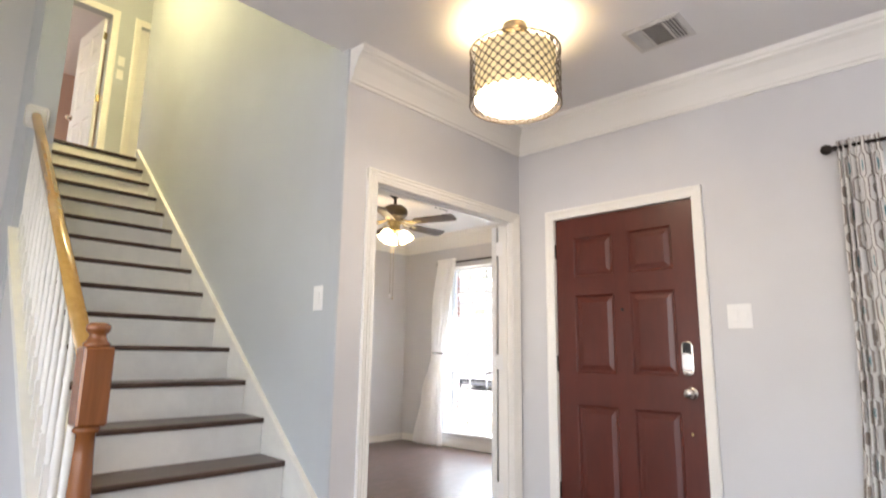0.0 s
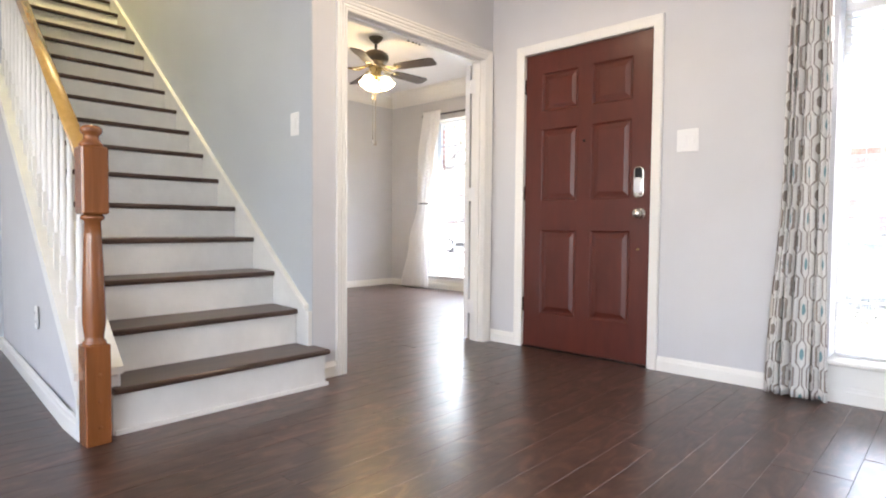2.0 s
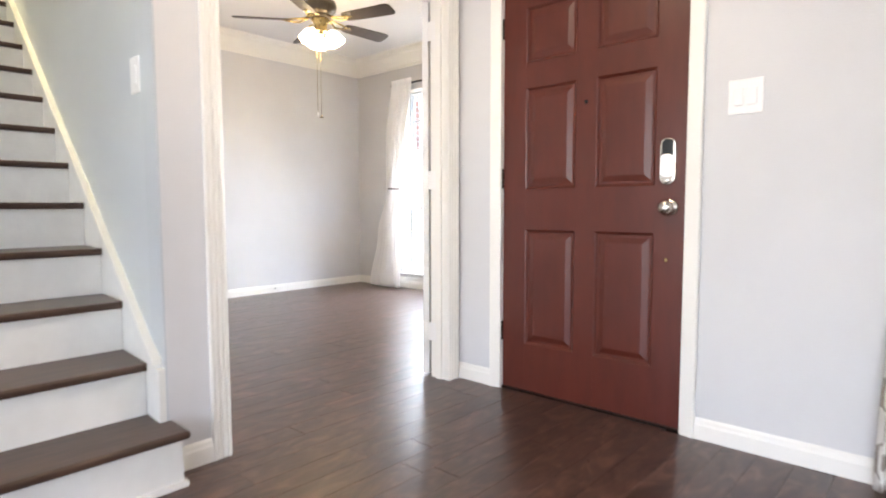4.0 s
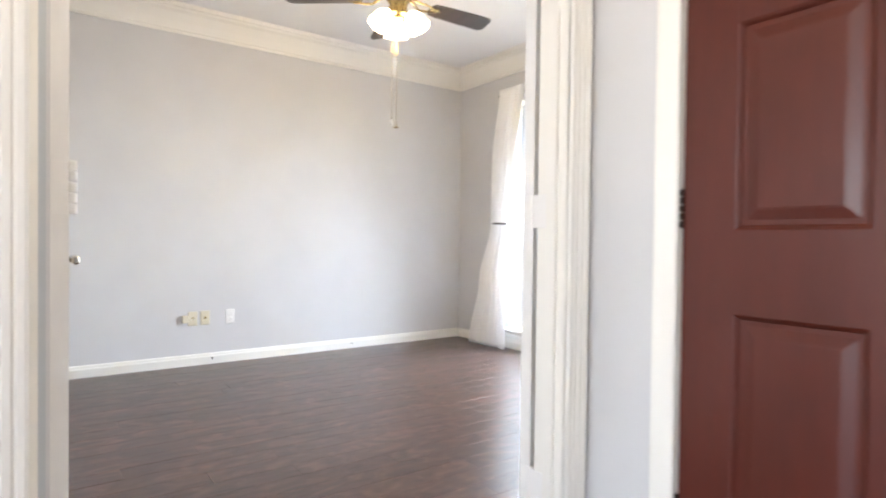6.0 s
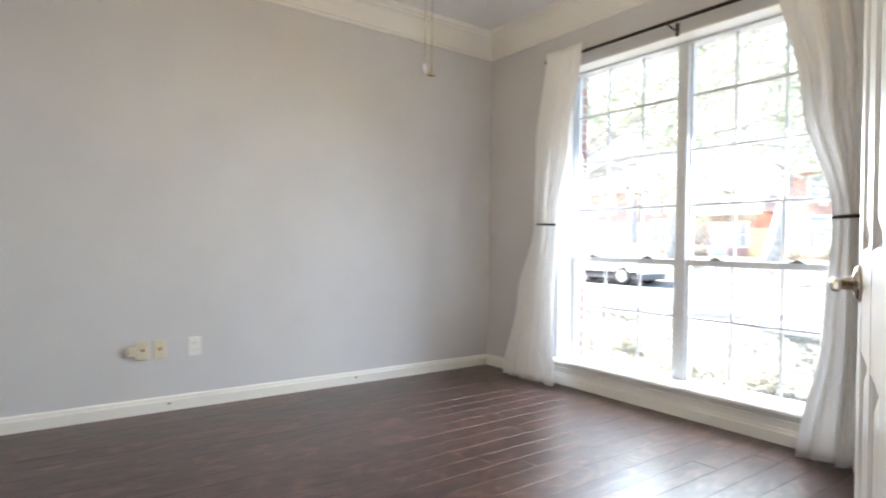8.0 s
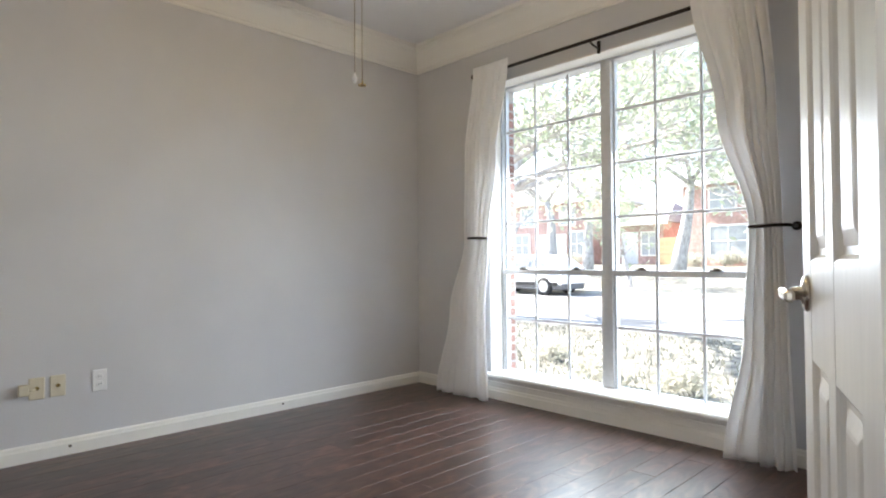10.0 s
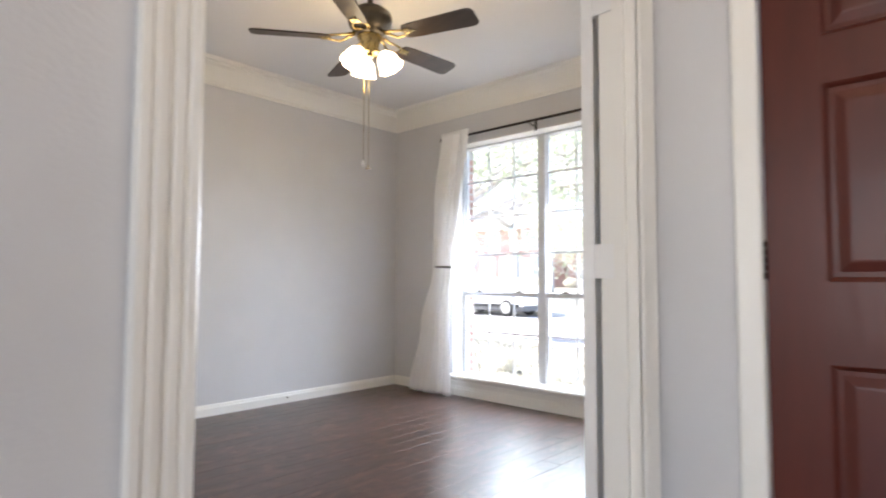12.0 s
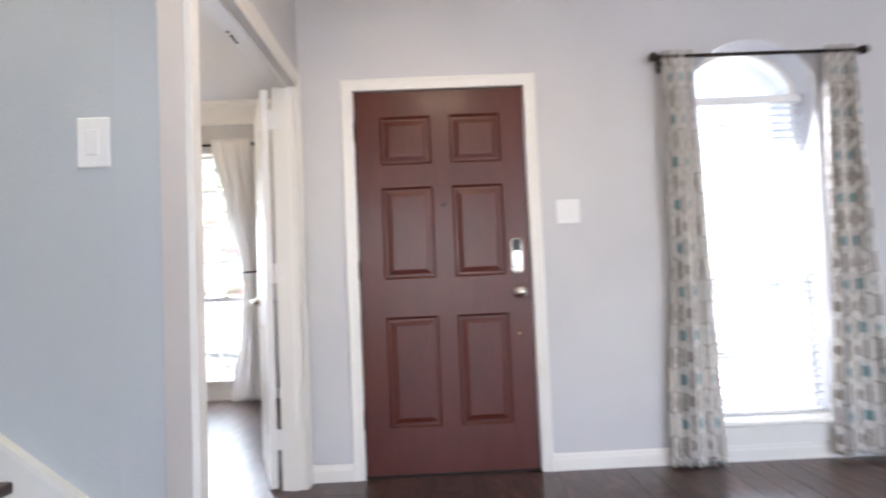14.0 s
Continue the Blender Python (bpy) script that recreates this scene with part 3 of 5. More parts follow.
# ---- doors ----
def panel_mesh(w, h, t, flip):
    """A raised panel in its sunk moulding, lying in x and z, its face at y = 0 or t."""
    bm = bmesh.new()
    for side in ((0,) if not flip else (0, 1)):
        rings = []
        for ins, dep in ((0, 0), (0.006, 0.004), (0.012, 0.011), (0.024, 0.011), (0.046, 0.004), (0.052, 0.003)):
            y = dep if side == 0 else t - dep
            rings.append([bm.verts.new(p) for p in ((ins, y, ins), (w - ins, y, ins), (w - ins, y, h - ins), (ins, y, h - ins))])
        for a, b in zip(rings, rings[1:]):
            for i in range(4):
                bm.faces.new((a[i], a[(i + 1) % 4], b[(i + 1) % 4], b[i]))
        bm.faces.new(rings[-1])
    return bm


def panel_door(name, place, rz, w, h, t, cols, rows, mat, label, kind="", group=""):
    """A panelled leaf, hinged at its origin, running along x, its face towards -y. cols, rows: the panels' edges."""
    door = thing(name, place, label, "door", group, kind, rz)
    bm = bmesh.new()
    xs = [0] + [v for c in cols for v in c] + [w]
    zs = [0] + [v for r in rows for v in r] + [h]
    for i in range(0, len(xs) - 1, 2):
        bx(bm, xs[i], xs[i + 1], 0, t, 0, h)
    for c in cols:
        for i in range(0, len(zs) - 1, 2):
            bx(bm, c[0], c[1], 0.0004, t - 0.0004, zs[i], zs[i + 1])
    part("slab", bm, mat, door)
    for c in cols:
        for r in rows:
            p = part("panel", panel_mesh(c[1] - c[0], r[1] - r[0], t, True), mat, door)
            p.location = (c[0], 0, r[0])
    return door


def knob(parent, x, z, y, out, mat, lever=0):
    """Rosette, neck and knob (or lever) on the face at y, pointing along out * y."""
    m = pose(x, y, z, 90 if out < 0 else -90)
    bm = bmesh.new()
    lathe(bm, [(0.035, 0), (0.035, 0.004), (0.029, 0.009), (0.014, 0.012), (0.012, 0.030)], m, 18)
    k = part("rosette", bm, mat, parent)
    bm = bmesh.new()
    if lever:
        cbx(bm, min(0, lever) - 0.012, max(0, lever) + 0.012, y + out * 0.04 - 0.009, y + out * 0.04 + 0.009, z - 0.011, z + 0.011, 0.005)
        for v in bm.verts:
            v.co.x += x
        part("lever", bm, mat, parent)
    else:
        lathe(bm, [(0.012, 0.022), (0.020, 0.026), (0.028, 0.036), (0.031, 0.048), (0.028, 0.060), (0.018, 0.069), (0.004, 0.072)], m, 20)
        part("knob", bm, mat, parent)


def hinge(parent, x, y, z, mat, h=0.09, leafx=0.0, leafy=0.0, name="hinge"):
    bm = bmesh.new()
    for k in range(5):
        lathe(bm, [(0.007, 0.001), (0.0075, 0.003), (0.0075, h / 5 - 0.003), (0.007, h / 5 - 0.001)], pose(x, y, z - h / 2 + k * h / 5), 10)
    if leafx:
        bx(bm, min(x, x + leafx), max(x, x + leafx), y - 0.0015, y + 0.0015, z - h / 2, z + h / 2)
    if leafy:
        bx(bm, x - 0.0015, x + 0.0015, min(y, y + leafy), max(y, y + leafy), z - h / 2, z + h / 2)
    return part(name, bm, mat, parent)


front = panel_door("front_door", (-1.788, D + 0.012, 0.012), 0, 0.906, 2.022, 0.044, [(0.130, 0.405), (0.505, 0.778)], [(0.237, 0.815), (1.014, 1.504), (1.624, 1.886)], DOORRED,
                   "closed oxblood red six-panel wooden front door", "structure")
knob(front, 0.842, 0.923, 0, -1, NICKEL)
for z in (0.29, 1.07, 1.81):
    hinge(front, -0.004, -0.006, z, BRONZE, 0.10)


def rounded(x0, x1, y0, y1, z0, z1, r):
    """A plate standing in x and z with rounded corners and softened front edges."""
    bm = bmesh.new()
    bx(bm, x0, x1, y0, y1, z0, z1)
    ed = [e for e in bm.edges if abs(e.verts[0].co.y - e.verts[1].co.y) > 1e-4]
    bmesh.ops.bevel(bm, geom=ed, offset=r, segments=5, profile=0.5, affect="EDGES")
    ed = [e for e in bm.edges if all(abs(v.co.y - y0) < 1e-5 for v in e.verts)]
    bmesh.ops.bevel(bm, geom=ed, offset=0.004, segments=2, profile=0.5, affect="EDGES")
    return bm


bm = rounded(0.802, 0.866, -0.018, 0, 1.016, 1.207, 0.029)
lock = part("deadbolt", bm, NICKEL, front, "keypad deadbolt in satin nickel")
bm = rounded(0.810, 0.858, -0.022, -0.014, 1.100, 1.203, 0.020)
part("keypad", bm, BLACK, lock, "glossy black keypad")
bm = rounded(0.807, 0.861, -0.030, -0.014, 1.046, 1.140, 0.020)
part("battery_cover", bm, GLAREMETAL, lock, "polished cover, whitened for its glare")
bm = bmesh.new()
lathe(bm, [(0.014, 0), (0.014, 0.006), (0.011, 0.009), (0.003, 0.009)], pose(0.834, -0.018, 1.034, 90), 16)
part("key_cylinder", bm, NICKEL, lock)
bm = bmesh.new()
lathe(bm, [(0.009, 0), (0.009, 0.003), (0.005, 0.004)], pose(0.455, 0, 1.40, 90), 14)
part("peephole", bm, BLACK, front)
bm = bmesh.new()
cbx(bm, 0.826, 0.838, -0.004, 0, 0.697, 0.711, 0.001)
part("chain_catch", bm, BRASS, front)

LC, LR = [(0.10, 0.275), (0.335, 0.51)], [(0.20, 0.80), (0.98, 1.50), (1.63, 1.88)]
right = panel_door("office_door", (-2.217, 3.276, 0.012), 110.2, 0.61, 2.02, 0.035, LC, LR, DOORWHITE, "open white six-panel double door leaf", "structure", "office double doors")
knob(right, 0.545, 0.92, 0.035, 1, NICKEL, -0.09)
knob(right, 0.545, 0.92, 0, -1, NICKEL, -0.09)
left = panel_door("office_door", (-2.232, 2.090, 0.012), 180.6, 0.61, 2.02, 0.034, LC, LR, DOORWHITE, "open white six-panel double door leaf", "structure", "office double doors")
knob(left, 0.545, 0.92, 0, -1, NICKEL, -0.09)
for z in (0.24, 1.072, 1.86):
    hinge(right, 0.0, -0.006, z, WHITEPL, 0.10, 0.0, 0.035)
    hinge(left, 0.0, -0.006, z, WHITEPL, 0.10, 0.0, 0.035)
    bm = bmesh.new()
    cbx(bm, -2.214, -2.150, 3.2665, 3.2700, z + 0.012 - 0.05, z + 0.012 + 0.05, 0.001)
    tagged(link("hinge_leaf", bm, WHITEPL), "white painted hinge leaf on the door jamb", "hinge", "jamb hinges", "structure")
    bm = bmesh.new()
    cbx(bm, -2.214, -2.150, 2.0300, 2.0335, z + 0.012 - 0.05, z + 0.012 + 0.05, 0.001)
    tagged(link("hinge_leaf", bm, WHITEPL), "white painted hinge leaf on the door jamb", "hinge", "jamb hinges", "structure")
closet = panel_door("closet_door", (-4.549, YS - 0.012, 0.02), 180, 0.810, 2.005, 0.035, [(0.11, 0.36), (0.45, 0.70)], LR, DOORWHITE, "closed white six-panel closet door", "structure")
knob(closet, 0.075, 0.91, 0, -1, NICKEL)
for z in (0.25, 1.0, 1.80):
    hinge(closet, 0.814, -0.008, z, NICKEL, 0.09)
bed = panel_door("bedroom_door", (-7.03, 1.885, UP), 184, 0.76, 2.02, 0.035, [(0.11, 0.335), (0.425, 0.65)], LR, DOORWHITE, "white six-panel bedroom door standing open", "structure")
knob(bed, 0.70, 0.92, 0.035, 1, NICKEL)
knob(bed, 0.70, 0.92, 0, -1, NICKEL)
for z in (0.25, 1.0, 1.80):
    hinge(bed, 0, -0.006, z, BRASS, 0.09, 0.0, 0.03)
panel_door("hall_door", (-6.96, 2.235, UP), 90, 0.73, 2.02, 0.035, [(0.10, 0.32), (0.41, 0.63)], LR, DOORWHITE, "closed white upstairs closet door", "structure")

# ---- staircase ----
RISE, RUN, NX = 0.1923, 0.2652, -1.912
stairs = thing("staircase", (0, 0, 0), "straight staircase with dark treads and white risers", "staircase", "", "structure")
for i in range(1, 17):
    nx = NX - RUN * (i - 1) - (0.022 if i == 1 else 0)
    y0, y1 = (0.78, 1.80) if i == 1 else (0.805, 1.778)
    bm = bmesh.new()
    b2 = bmesh.new()
    bx(b2, nx - (RUN + 0.03 if i < 16 else 0.10), nx, y0, y1 + (0.02 if i == 1 else 0), RISE * i - 0.028, RISE * i)
    ed = [e for e in b2.edges if all(abs(v.co.x - nx) < 1e-5 for v in e.verts)]
    if i == 1:
        ed += [e for e in b2.edges if all(abs(v.co.y - y1 - 0.02) < 1e-5 for v in e.verts) and abs(e.verts[0].co.x - e.verts[1].co.x) > 0.1]
    bmesh.ops.bevel(b2, geom=ed, offset=0.011, segments=3, profile=0.5, affect="EDGES")
    merge(bm, b2)
    part("tread", bm, TREAD, stairs)
    bm = bmesh.new()
    bx(bm, nx - RUN + 0.0, nx - 0.026, y0, y1, RISE * (i - 1) - (0.001 if i > 1 else 0), RISE * i - 0.0285)
    part("riser", bm, RISER, stairs)
bm = bmesh.new()
bx(bm, NX - 0.048, NX - 0.034, 0.785, 1.812, 0, 0.018)
bx(bm, X0, NX - 0.048, 1.80, 1.812, 0, 0.018)
part("shoe_moulding", bm, RISER, stairs)


def sloped(bm, x0, x1, y0, y1, lo, hi, foot=None):
    """A board along the stairs between the heights lo and hi above the nosing line."""
    def line(x):
        return RISE + (NX - x) * RISE / RUN
    v = []
    for y in (y0, y1):
        for x, h in ((x0, lo), (x1, lo), (x1, hi), (x0, hi)):
            z = line(x) + h
            if foot is not None and h == lo:
                z = max(z, foot) if foot > -1 else 0
            v.append(bm.verts.new((x, y, z)))
    for f in ((0, 1, 2, 3), (7, 6, 5, 4), (0, 4, 5, 1), (3, 2, 6, 7), (1, 5, 6, 2), (0, 3, 7, 4)):
        bm.faces.new([v[k] for k in f])


bm = bmesh.new()
sloped(bm, X0 - 0.03, -5.92, 1.776, 1.7995, -0.30, 0.055)
bx(bm, X0 - 0.03, X0 - 0.0, 1.776, 1.7995, RISE, 0.378)
part("skirt_board", bm, RISER, stairs, "white painted skirt board against the wall")
bm = bmesh.new()
sloped(bm, X0 - 0.03, -5.92, 1.768, 1.7995, 0.056, 0.074)
part("skirt_cap", bm, TRIM, stairs)
# closed stringer wall under the balusters
bm = bmesh.new()
v = []
for y in (0.682, 0.80):
    for x, z in ((-1.985, 0), (-4.2, 0), (-4.2, RISE + (NX + 4.2) * RISE / RUN + 0.02), (-1.985, 0.235)):
        v.append(bm.verts.new((x, y, z)))
for f in ((0, 1, 2, 3), (7, 6, 5, 4), (0, 4, 5, 1), (3, 2, 6, 7), (1, 5, 6, 2), (0, 3, 7, 4)):
    bm.faces.new([v[k] for k in f])
under = tagged(link("wall_under_stairs", bm, PAINT), "grey painted triangular wall under the stair balusters", "wall", "", "structure")

railing = thing("stair_railing", (0, 0, 0), "oak handrail on white turned balusters with an oak newel", "stair railing")
for nm, y0, y1, lo, hi, xs in (("stringer_cap", 0.648, 0.822, 0.012, 0.042, -1.965), ("stringer_fascia", 0.660, 0.681, -0.10, 0.0118, -1.972), ("stringer_fascia", 0.801, 0.812, -0.06, 0.0118, -1.972)):
    bm = bmesh.new()
    sloped(bm, xs, -4.2, y0, y1, lo, hi)
    part(nm, bm, RISER, railing, "white painted sloping board")
bm = bmesh.new()
cbx(bm, -2.005, -1.975, 0.662, 0.815, 0, 0.235, 0.003)
part("end_board", bm, RISER, railing)
NWX, NWY = -1.925, 0.708
bm = bmesh.new()
cbx(bm, NWX - 0.044, NWX + 0.044, NWY - 0.044, NWY + 0.044, 0, 0.385, 0.004)
lathe(bm, [(0.043, 0.384), (0.040, 0.395), (0.032, 0.405), (0.034, 0.42), (0.040, 0.47), (0.040, 0.52), (0.036, 0.66), (0.030, 0.80), (0.0285, 0.855), (0.040, 0.862), (0.041, 0.872), (0.033, 0.880)], pose(NWX, NWY, 0), 20)
cbx(bm, NWX - 0.046, NWX + 0.046, NWY - 0.046, NWY + 0.046, 0.88, 1.135, 0.007)
lathe(bm, [(0.040, 1.134), (0.042, 1.145), (0.034, 1.152), (0.026, 1.166), (0.026, 1.178), (0.034, 1.184), (0.038, 1.194), (0.036, 1.206), (0.026, 1.214), (0.004, 1.217)], pose(NWX, NWY, 0), 20)
nw = part("newel_post", bm, OAK, railing, "turned orange oak newel post")
for z in (0.07, 0.17, 0.27):
    bm = bmesh.new()
    lathe(bm, [(0.008, 0), (0.007, 0.002), (0.003, 0.003)], pose(NWX + 0.044, NWY + 0.005, z, 0, 90), 12)
    part("wood_plug", bm, OAK, nw)
RS = 0.716
RZ = 1.072


def rail_z(x):
    return RZ + (-1.978 - x) * RS


bm = bmesh.new()
prof = [(-0.022, -0.03), (0.022, -0.03), (0.030, -0.012), (0.027, 0.010), (0.016, 0.026), (0, 0.030), (-0.016, 0.026), (-0.027, 0.010), (-0.030, -0.012)]
ra = [bm.verts.new((-1.978, NWY + o, rail_z(-1.978) + w)) for o, w in prof]
rb = [bm.verts.new((-4.18, NWY + o, rail_z(-4.18) + w)) for o, w in prof]
for i in range(9):
    f = bm.faces.new((ra[i], ra[(i + 1) % 9], rb[(i + 1) % 9], rb[i]))
    f.smooth = True
bm.faces.new(ra)
bm.faces.new(rb)
part("handrail", bm, OAKRAIL, railing, "honey-coloured varnished oak handrail")
bm = bmesh.new()
cbx(bm, -4.198, -4.176, NWY - 0.068, NWY + 0.068, rail_z(-4.18) - 0.085, rail_z(-4.18) + 0.075, 0.018)
part("rosette_plate", bm, RISER, railing, "white rounded end plate of the handrail")
for k in range(16):
    x = -2.085 - 0.1326 * k
    zb, zt = RISE + (NX - x) * RISE / RUN + 0.035, rail_z(x) - 0.025
    h = zt - zb
    by = NWY
    bm = bmesh.new()
    bx(bm, x - 0.016, x + 0.016, by - 0.016, by + 0.016, zb - 0.01, zb + 0.16)
    lathe(bm, [(0.016, zb + 0.158), (0.012, zb + 0.168), (0.017, zb + 0.18), (0.012, zb + 0.195), (0.0165, zb + 0.25), (0.015, zb + 0.36), (0.011, zb + h * 0.72), (0.014, zb + h * 0.74), (0.010, zb + h * 0.76), (0.0095, zt + 0.005)], pose(x, by, 0), 10)
    part("baluster", bm, RISER, railing)
for ob in [under] + list(stairs.children) + list(railing.children):
    for v in ob.data.vertices:
        v.co.y += skewed(v.co.x)


# ---- windows ----
def bars(name, mat, parent, boxes, label=""):
    out = []
    for b in boxes:
        bm = bmesh.new()
        cbx(bm, *b, 0.003)
        out.append(part(name, bm, mat, parent, label))
    return out


GY = 5.80
win = thing("window_1", (0, 0, 0), "wide office window with two gridded aluminium sashes", "window", "", "structure")
bars("window_frame", SASH, win, [(-4.885, -4.862, GY - 0.03, GY + 0.05, 0.16, 2.272), (-3.158, -3.135, GY - 0.03, GY + 0.05, 0.16, 2.272), (-4.862, -3.158, GY - 0.03, GY + 0.05, 2.250, 2.272), (-4.862, -3.158, GY - 0.03, GY + 0.05, 0.16, 0.188)])
bars("mullion", SASH, win, [(-4.045, -3.973, GY - 0.035, GY + 0.05, 0.188, 2.250)])
for a, b in ((-4.862, -4.045), (-3.973, -3.158)):
    bars("meeting_rail", SASH, win, [(a, b, GY - 0.03, GY + 0.02, 0.890, 0.925)])
    bars("sash_stile", SASH, win, [(a, a + 0.016, GY - 0.022, GY + 0.018, 0.188, 0.890), (b - 0.016, b, GY - 0.022, GY + 0.018, 0.188, 0.890), (a, a + 0.014, GY - 0.005, GY + 0.030, 0.925, 2.250), (b - 0.014, b, GY - 0.005, GY + 0.030, 0.925, 2.250)])
    w = (b - a) / 3
    bars("muntin", SASH, win, [(a + w * k - 0.0085, a + w * k + 0.0085, GY - 0.006, GY + 0.008, 0.188, 0.890) for k in (1, 2)] + [(a + w * k - 0.0085, a + w * k + 0.0085, GY + 0.004, GY + 0.018, 0.925, 2.250) for k in (1, 2)])
    bars("muntin", SASH, win, [(a, b, GY - 0.007, GY + 0.009, 0.5575, 0.5745)] + [(a, b, GY + 0.003, GY + 0.019, z - 0.0085, z + 0.0085) for z in (1.262, 1.602, 1.935)])
    for z0, z1, y in ((0.188, 0.890, GY + 0.001), (0.925, 2.250, GY + 0.011)):
        bm = bmesh.new()
        bx(bm, a, b, y, y + 0.003, z0, z1)
        p = part("pane", bm, GLASS, win)
        p.visible_shadow = False
    for xx in (a + 0.19, b - 0.19):
        bm = bmesh.new()
        cbx(bm, xx - 0.035, xx + 0.035, GY - 0.045, GY - 0.02, 0.924, 0.933, 0.003)
        cbx(bm, xx - 0.012, xx + 0.022, GY - 0.05, GY - 0.03, 0.933, 0.943, 0.003)
        part("sash_lock", bm, PEWTER, win, "dark sash lock")
solid("reveal_office_window", TRIM, [(-4.888, -4.879, YW + 0.003, GY - 0.02, 0.18, 2.274), (-3.141, -3.132, YW + 0.003, GY - 0.02, 0.18, 2.274), (-4.879, -3.141, YW + 0.003, GY - 0.02, 2.265, 2.274)], "white painted window reveal", "window reveal")
bm = bmesh.new()
cbx(bm, -4.94, -3.08, YW - 0.060, GY - 0.02, 0.158, 0.186, 0.008)
tagged(link("window_sill_office", bm, TRIM), "white painted window stool", "window sill", "", "structure")
bm = bmesh.new()
bx(bm, -4.915, -3.105, YW - 0.014, YW - 0.001, 0.0865, 0.118)
sweep(bm, [(-4.915, YW - 0.001), (-3.105, YW - 0.001)], [(0, 0.118), (-0.020, 0.118), (-0.024, 0.124), (-0.020, 0.131), (-0.032, 0.142), (-0.040, 0.1575), (0, 0.1575)], lambda u, v, w: (u, v, w))
tagged(link("window_apron_office", bm, TRIM), "white stepped apron under the window", "window apron", "", "structure")
# brick reveal and outer face
bm = bmesh.new()
bx(bm, -4.888, -4.8825, 5.855, 5.93, 0.10, 2.272)
veneer = tagged(link("brick_veneer", bm, MORTAR), "red brick outer reveal beside the window", "brick wall", "", "structure")

# arched front window
w2 = thing("window_2", (0, 0, 0), "tall arched front window with white muntins", "window", "", "structure")
WY = 3.56
xa, xb = AX - AW, AX + AW
bars("window_frame", TRIM, w2, [(xa, xa + 0.03, WY - 0.03, WY + 0.05, 0.2, AS), (xb - 0.03, xb, WY - 0.03, WY + 0.05, 0.2, AS), (xa + 0.03, xb - 0.03, WY - 0.03, WY + 0.05, 0.19, 0.23), (xa + 0.03, xb - 0.03, WY - 0.03, WY + 0.03, 0.915, 0.955)])
bars("muntin", TRIM, w2, [(xa + 0.03, xb - 0.03, WY - 0.008, WY + 0.008, z - 0.009, z + 0.009) for z in (0.587, 1.274, 1.603, 1.948)])
bm = bmesh.new()
pts = [(xa + 0.0 + 2 * AW * i / 24, arch_z(xa + 2 * AW * i / 24)) for i in range(25)]
sweep(bm, pts, [(0, -0.03), (-0.03, -0.03), (-0.03, 0.05), (0, 0.05)], lambda u, v, w: (u, WY + w, v))
part("arch_frame", bm, TRIM, w2)
bm = bmesh.new()
vs = [bm.verts.new((xa + 0.01, WY, 0.2)), bm.verts.new((xb - 0.01, WY, 0.2))] + [bm.verts.new((AX + (x - AX) * 0.97, WY, z - 0.01)) for x, z in reversed(pts)]
bm.faces.new(vs)
r = bmesh.ops.extrude_face_region(bm, geom=bm.faces[:])
bmesh.ops.translate(bm, verts=[v for v in r["geom"] if isinstance(v, bmesh.types.BMVert)], vec=(0, 0.003, 0))
p = part("pane", bm, GLASS, w2)
p.visible_shadow = False
bm = bmesh.new()
cbx(bm, xa - 0.05, xb + 0.05, D - 0.05, WY - 0.03, 0.185, 0.212, 0.008)
tagged(link("window_sill_front", bm, TRIM), "white painted window stool", "window sill", "", "structure")
bm = bmesh.new()
bx(bm, xa - 0.035, xb + 0.035, D - 0.018, D - 0.001, 0.0865, 0.150)
bx(bm, xa - 0.04, xb + 0.04, D - 0.030, D - 0.001, 0.150, 0.1845)
tagged(link("window_apron_front", bm, TRIM), "white stepped apron under the window", "window apron", "", "structure")
blind = thing("venetian_blind", (AX, 3.475, 1.94), "lowered white slatted venetian blind with open slats", "blind")
bm = bmesh.new()
cbx(bm, -AW + 0.012, AW - 0.012, -0.025, 0.025, -0.02, 0.02, 0.003)
part("head_rail", bm, BLINDS, blind)
bm = bmesh.new()
cbx(bm, -AW + 0.015, AW - 0.015, -0.024, 0.024, -1.725, -1.708, 0.003)
part("bottom_rail", bm, BLINDS, blind)
sm = None
for k in range(39):
    if sm is None:
        bm = bmesh.new()
        for i in range(4):
            y0, y1 = -0.024 + 0.012 * i, -0.012 + 0.012 * i
            z0, z1 = [0.004 * (1 - (y / 0.024) ** 2) for y in (y0, y1)]
            v = [bm.verts.new(c) for c in ((-AW + 0.015, y0, z0), (AW - 0.015, y0, z0), (AW - 0.015, y1, z1), (-AW + 0.015, y1, z1))]
            bm.faces.new(v)
            v = [bm.verts.new(c) for c in ((-AW + 0.015, y0, z0 - 0.002), (AW - 0.015, y0, z0 - 0.002), (AW - 0.015, y1, z1 - 0.002), (-AW + 0.015, y1, z1 - 0.002))]
            bm.faces.new(list(reversed(v)))
        ob = part("slat", bm, BLINDS, blind)
        sm = ob.data
    else:
        ob = new("slat", sm)
        ob.parent = blind
    ob.matrix_basis = pose(0, 0, -0.05 - 0.0425 * k, 2)
for x in (-0.22, 0.22):
    bm = bmesh.new()
    tube(bm, [(x, -0.026, -1.71), (x, -0.026, 0)], 0.0012, 5)
    part("ladder_cord", bm, BLINDS, blind)

